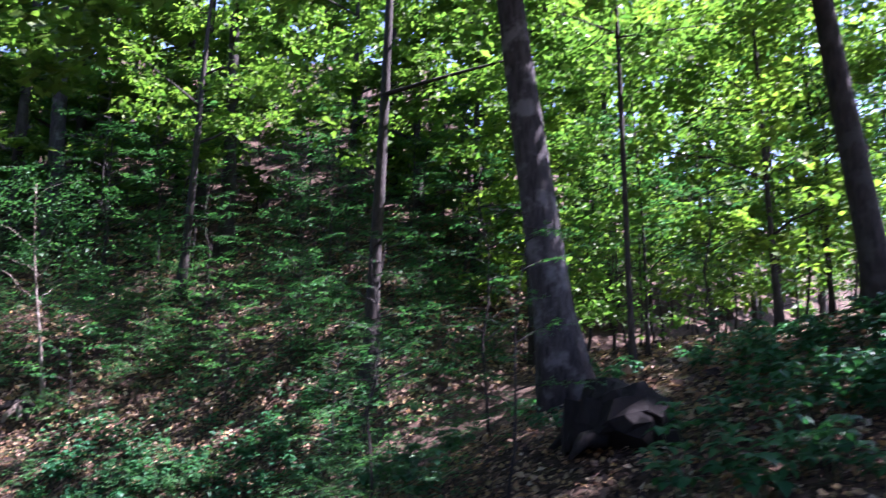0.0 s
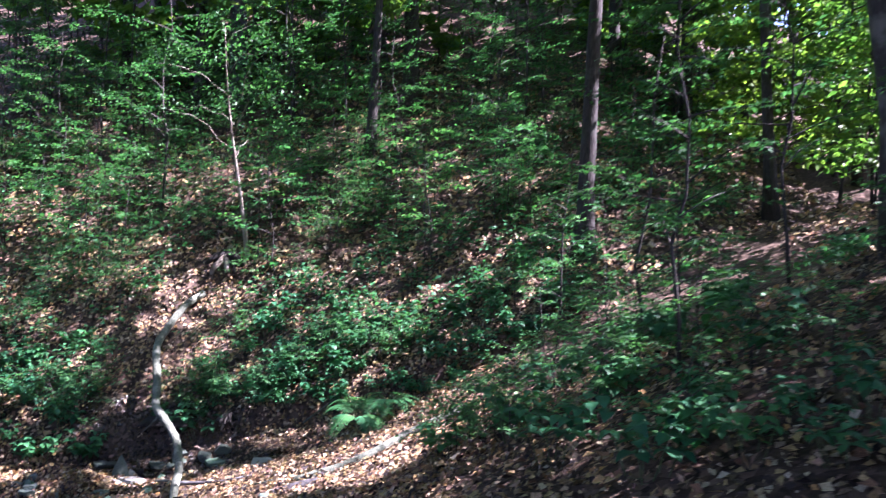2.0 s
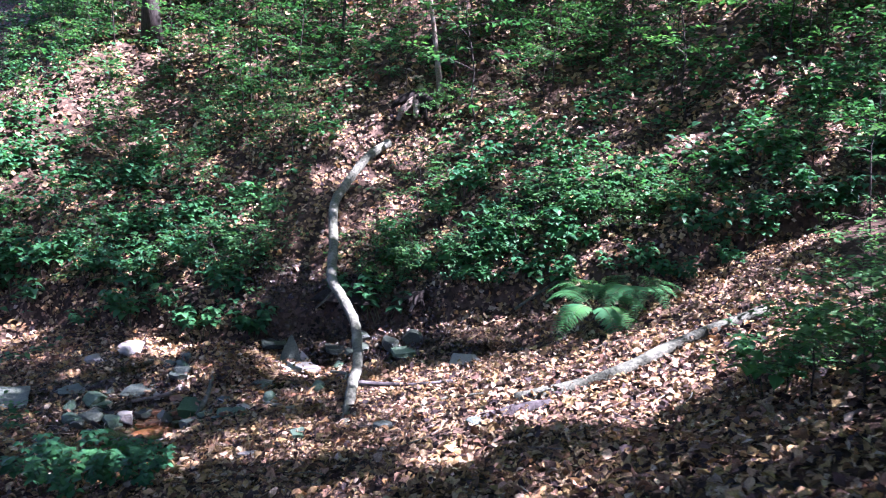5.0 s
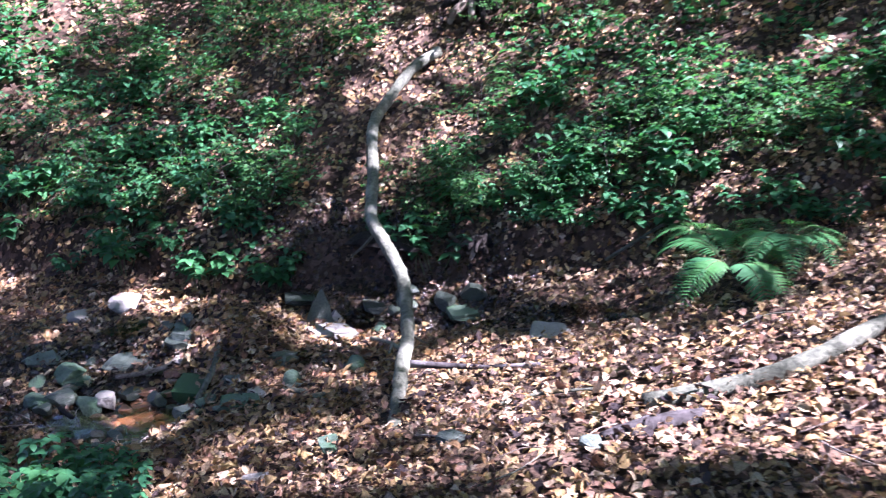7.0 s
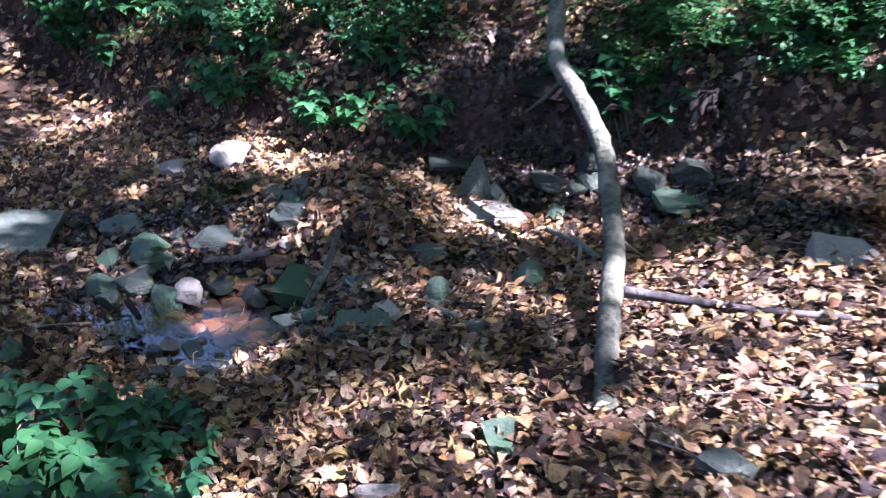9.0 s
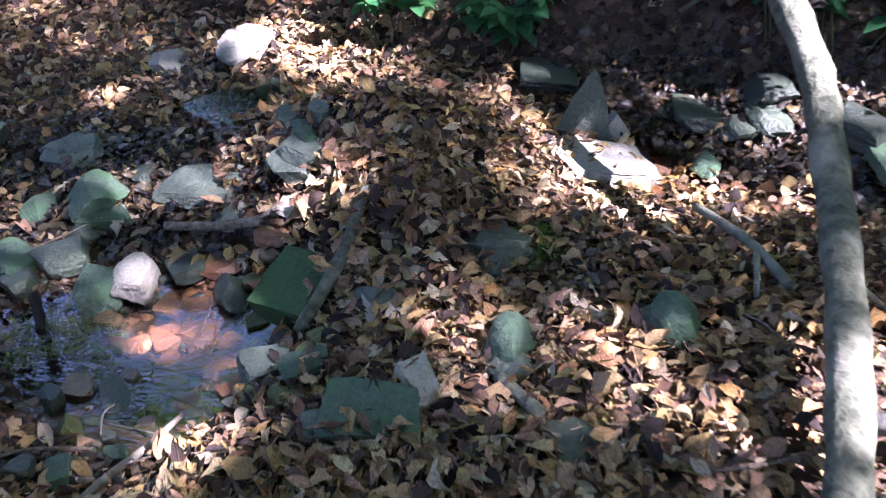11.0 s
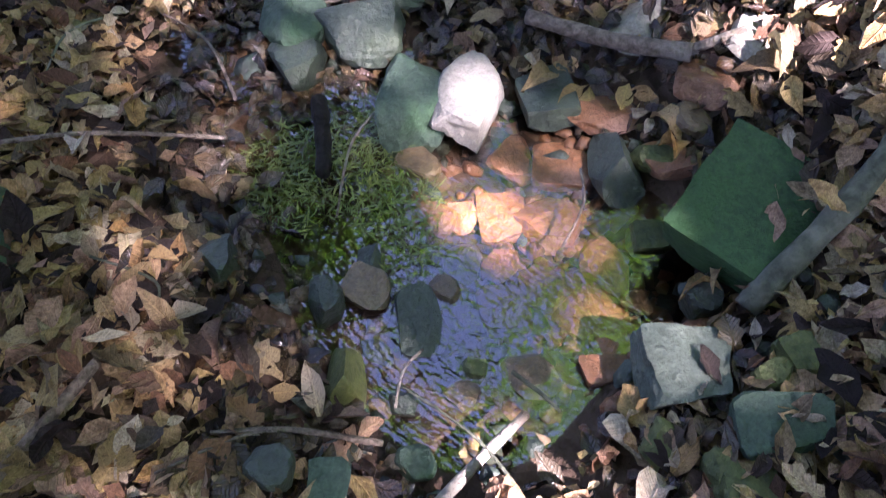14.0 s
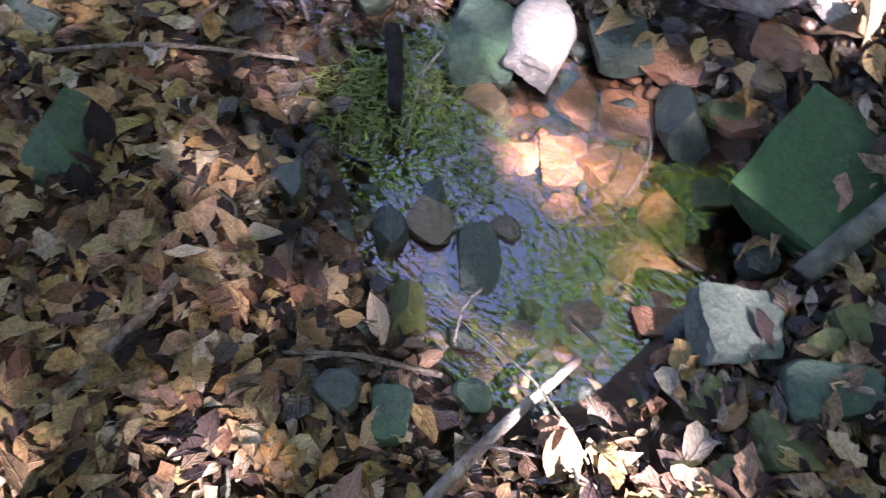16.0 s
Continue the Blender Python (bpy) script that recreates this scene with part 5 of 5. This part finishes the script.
def pebbles(count):
    """Small stones of the bed, too many to count."""
    g = np.random.default_rng(3)
    x = g.uniform(-11.2, -7.3, count)
    y = g.uniform(9.9, 12.9, count)
    keep = (land(x, y) < 0.22) & (np.abs(y - 10.6 - 0.2 * np.sin(2 * x)) < 1.5)
    x, y = x[keep], y[keep]
    bm = bmesh.new()
    bmesh.ops.create_icosphere(bm, subdivisions=1, radius=0.5)
    v = np.array([q.co[:] for q in bm.verts]) * np.array([1, 0.75, 0.5])
    f = [tuple(q.index for q in p.verts) for p in bm.faces]
    bm.free()
    shapes = [(v * (1 + 0.25 * g.normal(size=(len(v), 1))), f) for k in range(6)]
    p = np.stack([x, y, rough_land(x, y) + 0.008], -1)
    m = turns(slope_normals(x, y), g.random(len(x)) * 6.283, g.random(len(x)) * 0.5, g.random(len(x)) * 6.283)
    kinds = g.integers(0, 3, len(x))
    for k, mat in enumerate(("dark", "brown", "greyish")):
        s = kinds == k
        ob = new("pebbles", scattered("pebbles", shapes, p[s], m[s], g.uniform(0.02, 0.075, s.sum()), STONE[mat]))
        tagged(ob, f"small {WORDS[mat]} pebbles of the stream bed", "pebbles", kind="stuff")


pebbles(1500)


def gravel():
    """Orange gravel under the clear shallow water."""
    g = np.random.default_rng(44)
    n = 420
    x, y = -8.58 + g.normal(size=n) * 0.17, 10.5 + g.normal(size=n) * 0.10
    bm = bmesh.new()
    bmesh.ops.create_icosphere(bm, subdivisions=1, radius=0.5)
    v = np.array([q.co[:] for q in bm.verts]) * np.array([1, 0.8, 0.4])
    f = [tuple(q.index for q in p.verts) for p in bm.faces]
    bm.free()
    shapes = [(v * (1 + 0.28 * g.normal(size=(len(v), 1))), f) for k in range(6)]
    p = np.stack([x, y, rough_land(x, y) + g.random(n) * 0.015], -1)
    m = turns(slope_normals(x, y), g.random(n) * 6.283, g.random(n) * 0.4, g.random(n) * 6.283)
    me = scattered("gravel", shapes, p, m, g.uniform(0.015, 0.06, n), STONE["amber"])
    tagged(new("gravel", me), "wet orange gravel under clear shallow water", "gravel", kind="stuff")


gravel()


def moss_mats():
    g = np.random.default_rng(8)
    for cx, cy, r, n in ((-9.01, 9.98, 0.1, 420), (-8.93, 10.02, 0.09, 300), (-9.09, 10.04, 0.08, 160), (-9.05, 10.23, 0.1, 360), (-8.95, 10.17, 0.11, 380), (-8.84, 10.23, 0.1, 300), (-9.07, 10.12, 0.06, 100), (-8.73, 10.21, 0.08, 160), (-8.66, 10.16, 0.06, 80)):
        a, q = g.random(n) * 6.283, r * np.sqrt(g.random(n))
        p = np.stack([cx + np.cos(a) * q, cy + np.sin(a) * q, np.full(n, WATER_Z - 0.005) + g.random(n) * 0.012], -1)
        up = np.tile(np.array([0, 0, 1.0]), (n, 1))
        me = scattered("water_moss", [DIAMOND_THIN], p, turns(up, g.random(n) * 6.283, g.random(n) * 0.9, g.random(n) * 6.283), g.uniform(0.012, 0.04, n), MOSS)
        tagged(new("water_moss", me), "yellow-green moss floating in shallow water", "moss", kind="stuff")


moss_mats()

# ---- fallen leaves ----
# the hollows, darkened for their shade, and the damp stream bed: centre, half sizes, share of dry leaves
DAMP_AND_SHADE = ((-8.1, 13.35, 1.45, 0.55, 0.06), (-6.1, 12.75, 0.9, 0.28, 0.12), (-9.6, 10.65, 0.95, 0.6, 0.22), (-9.0, 11.2, 0.8, 0.35, 0.3), (-10.15, 11.6, 0.4, 0.35, 0.45), (-8.85, 10.25, 0.95, 0.55, 0.4), (-7.9, 11.6, 0.4, 0.25, 0.4))


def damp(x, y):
    """Which leaves turn dark: the soaked ones, and those given the hollow's shade as colour."""
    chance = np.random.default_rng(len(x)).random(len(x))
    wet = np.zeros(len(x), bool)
    for cx, cy, rx, ry, share in DAMP_AND_SHADE:
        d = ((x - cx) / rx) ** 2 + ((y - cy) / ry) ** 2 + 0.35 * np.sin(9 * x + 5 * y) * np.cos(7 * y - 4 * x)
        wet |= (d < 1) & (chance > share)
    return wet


def litter(name, x0, x1, y0, y1, count, size, seed, test=None, fine=True, lift=0.055, tilt=0.8, material=LITTER):
    g = np.random.default_rng(seed)
    x, y = g.uniform(x0, x1, count), g.uniform(y0, y1, count)
    k = damp(x, y) if material == LITTER_WET_SHADE else ~damp(x, y)
    if test is not None:
        k &= test(x, y)
    x, y = x[k], y[k]
    n = len(x)
    p = np.stack([x, y, rough_land(x, y) + 0.004 + g.random(n) * lift], -1)
    m = turns(slope_normals(x, y), g.random(n) * 6.283, g.random(n) ** 1.5 * tilt * 1.5, g.random(n) * 6.283)
    s = size * (0.35 + 0.95 * g.random(n))
    me = scattered(name, DRY if fine == 2 else [crumpled(q, 230 + i, 0.04) for i, q in enumerate((OVAL, BROAD, LOBED, CURLED, OVAL, BROAD))] if fine else [WEDGE, BROAD_FAR], p, m, s, material, fine > 0)
    return me


def dry(x, y):
    chance = np.random.default_rng(2).random(len(x))
    apart = np.hypot((x + 8.66) / 1.05, (y - 10.35) / 0.85) > 1
    return apart | ((land(x, y) > WATER_Z + 0.012) & (chance < np.clip((land(x, y) + 0.035) * 14, 0.25, 1)))


def beyond(x, y):
    return y > np.interp(x, BANK_X, BANK_Y) - 0.1


def near_side(x, y):
    return (y <= np.interp(x, BANK_X, BANK_Y) + 0.3) & dry(x, y)


def outer(x, y):
    return near_side(x, y) & ~((x > -10.4) & (x < -6.9) & (y > 9.0) & (y < 12.6))


def sunken(x, y):
    """The margins of the pool, where drowned leaves cover the bed."""
    return (x < -9.08) | (y < 9.98)


fallen = thing("leaf_litter", pose(0, 0, 0), "brown and tan dead leaves covering the woodland floor", "fallen leaves")
for i, (a, b, c, d, n, s, test, fine) in enumerate((
        (-10.4, -6.9, 9.0, 12.6, 24000, 0.078, near_side, 2), (-12.5, -2.5, 7.6, 15.0, 38000, 0.068, outer, 1), (-5, 4, 4, 12, 22000, 0.062, near_side, 0),
        (-16, 6, -1, 12, 22000, 0.085, near_side, 0), (-13.5, 1, 12, 17.5, 34000, 0.085, beyond, 0), (-22, 4, 17, 30, 30000, 0.15, beyond, 0), (-20, -12, 8, 18, 9000, 0.12, None, 0), (2, 15, 6, 24, 12000, 0.15, None, 0))):
    tagged(part("leaves", litter("leaves", a, b, c, d, n, s, 50 + i, test, fine), fallen), kind="stuff")


def crumbs():
    """Broken bits of leaf and bark that fill the gaps."""
    g = np.random.default_rng(91)
    n = 16000
    x, y = g.uniform(-10.6, -5.5, n), g.uniform(8.9, 12.6, n)
    k = near_side(x, y) & ~damp(x, y)
    x, y = x[k], y[k]
    n = len(x)
    p = np.stack([x, y, rough_land(x, y) + g.random(n) * 0.06], -1)
    m = turns(slope_normals(x, y), g.random(n) * 6.283, g.random(n) * 1.0, g.random(n) * 6.283)
    return scattered("crumbs", [WEDGE, BROAD_FAR, DIAMOND_THIN], p, m, g.uniform(0.012, 0.04, n), LITTER)


tagged(part("crumbs", crumbs(), fallen, "small broken bits of dead leaf"), kind="stuff")
tagged(part("leaves", litter("leaves", -10.6, -7.4, 9.7, 12.1, 14000, 0.065, 70, dry, 2, 0.05, 0.6, LITTER_WET_SHADE), fallen, "black and dark brown soaked leaves by the water"), kind="stuff")
tagged(part("leaves", litter("leaves", -10.2, -8.2, 9.5, 11.0, 5200, 0.065, 72, sunken, 2, 0.03, 0.4, LITTER_WET_SHADE), fallen, "soaked dark leaves under shallow water"), kind="stuff")
# leaves made black here to put the hollow's shade into their colour
tagged(part("leaves", litter("leaves", -9.7, -5.1, 12.4, 14.0, 14500, 0.065, 71, None, 1, 0.05, 0.7, LITTER_WET_SHADE), fallen, "soaked leaves coloured black for the shade in the hollow of the bank"), kind="stuff")


def drift(count):
    """Dry leaves heaped over the stick between the two channels."""
    g = np.random.default_rng(64)
    k = g.random(count)
    x = np.interp(k, [0, 0.5, 1], [-8.46, -8.72, -9.0]) + g.normal(size=count) * 0.13
    y = np.interp(k, [0, 0.5, 1], [11.14, 11.5, 12.0]) + g.normal(size=count) * 0.09
    p = np.stack([x, y, rough_land(x, y) + g.uniform(0.02, 0.115, count)], -1)
    m = turns(slope_normals(x, y), g.random(count) * 6.283, g.random(count) ** 1.4 * 1.1, g.random(count) * 6.283)
    return scattered("drift", DRY, p, m, g.uniform(0.04, 0.105, count), LITTER, True)


tagged(part("drift", drift(1500), fallen, "tan leaves heaped over a half-buried stick"), kind="stuff")


def single_leaves(count):
    """The leaves that lie uppermost round the pool, each a piece of its own."""
    g = random.Random(31)
    meshes = []
    for v, f in DRY:
        me = mesh_of("leaf", v, f, LITTER_ONE)
        me.attributes.new("on_leaf", "FLOAT_VECTOR", "POINT").data.foreach_set("vector", np.asarray(v).ravel())
        meshes.append(me)
    done = 0
    while done < count:
        x, y = g.uniform(-9.5, -7.7), g.uniform(9.3, 11.3)
        if height(x, y) < WATER_Z + 0.03 or math.hypot(x + 8.6, y - 10.3) < 0.42:
            continue
        if math.hypot(x + 8.48, y - 10.87) < 0.2:
            continue
        o = new("leaf", meshes[done % len(meshes)])
        o.parent = fallen
        s = g.uniform(0.06, 0.125)
        o.matrix_basis = pose(x, y, height(x, y) + g.uniform(0.03, 0.05), g.uniform(-22, 22), g.uniform(-22, 22), g.uniform(0, 360)) @ Matrix.Diagonal((s, s, s, 1))
        done += 1


single_leaves(290)
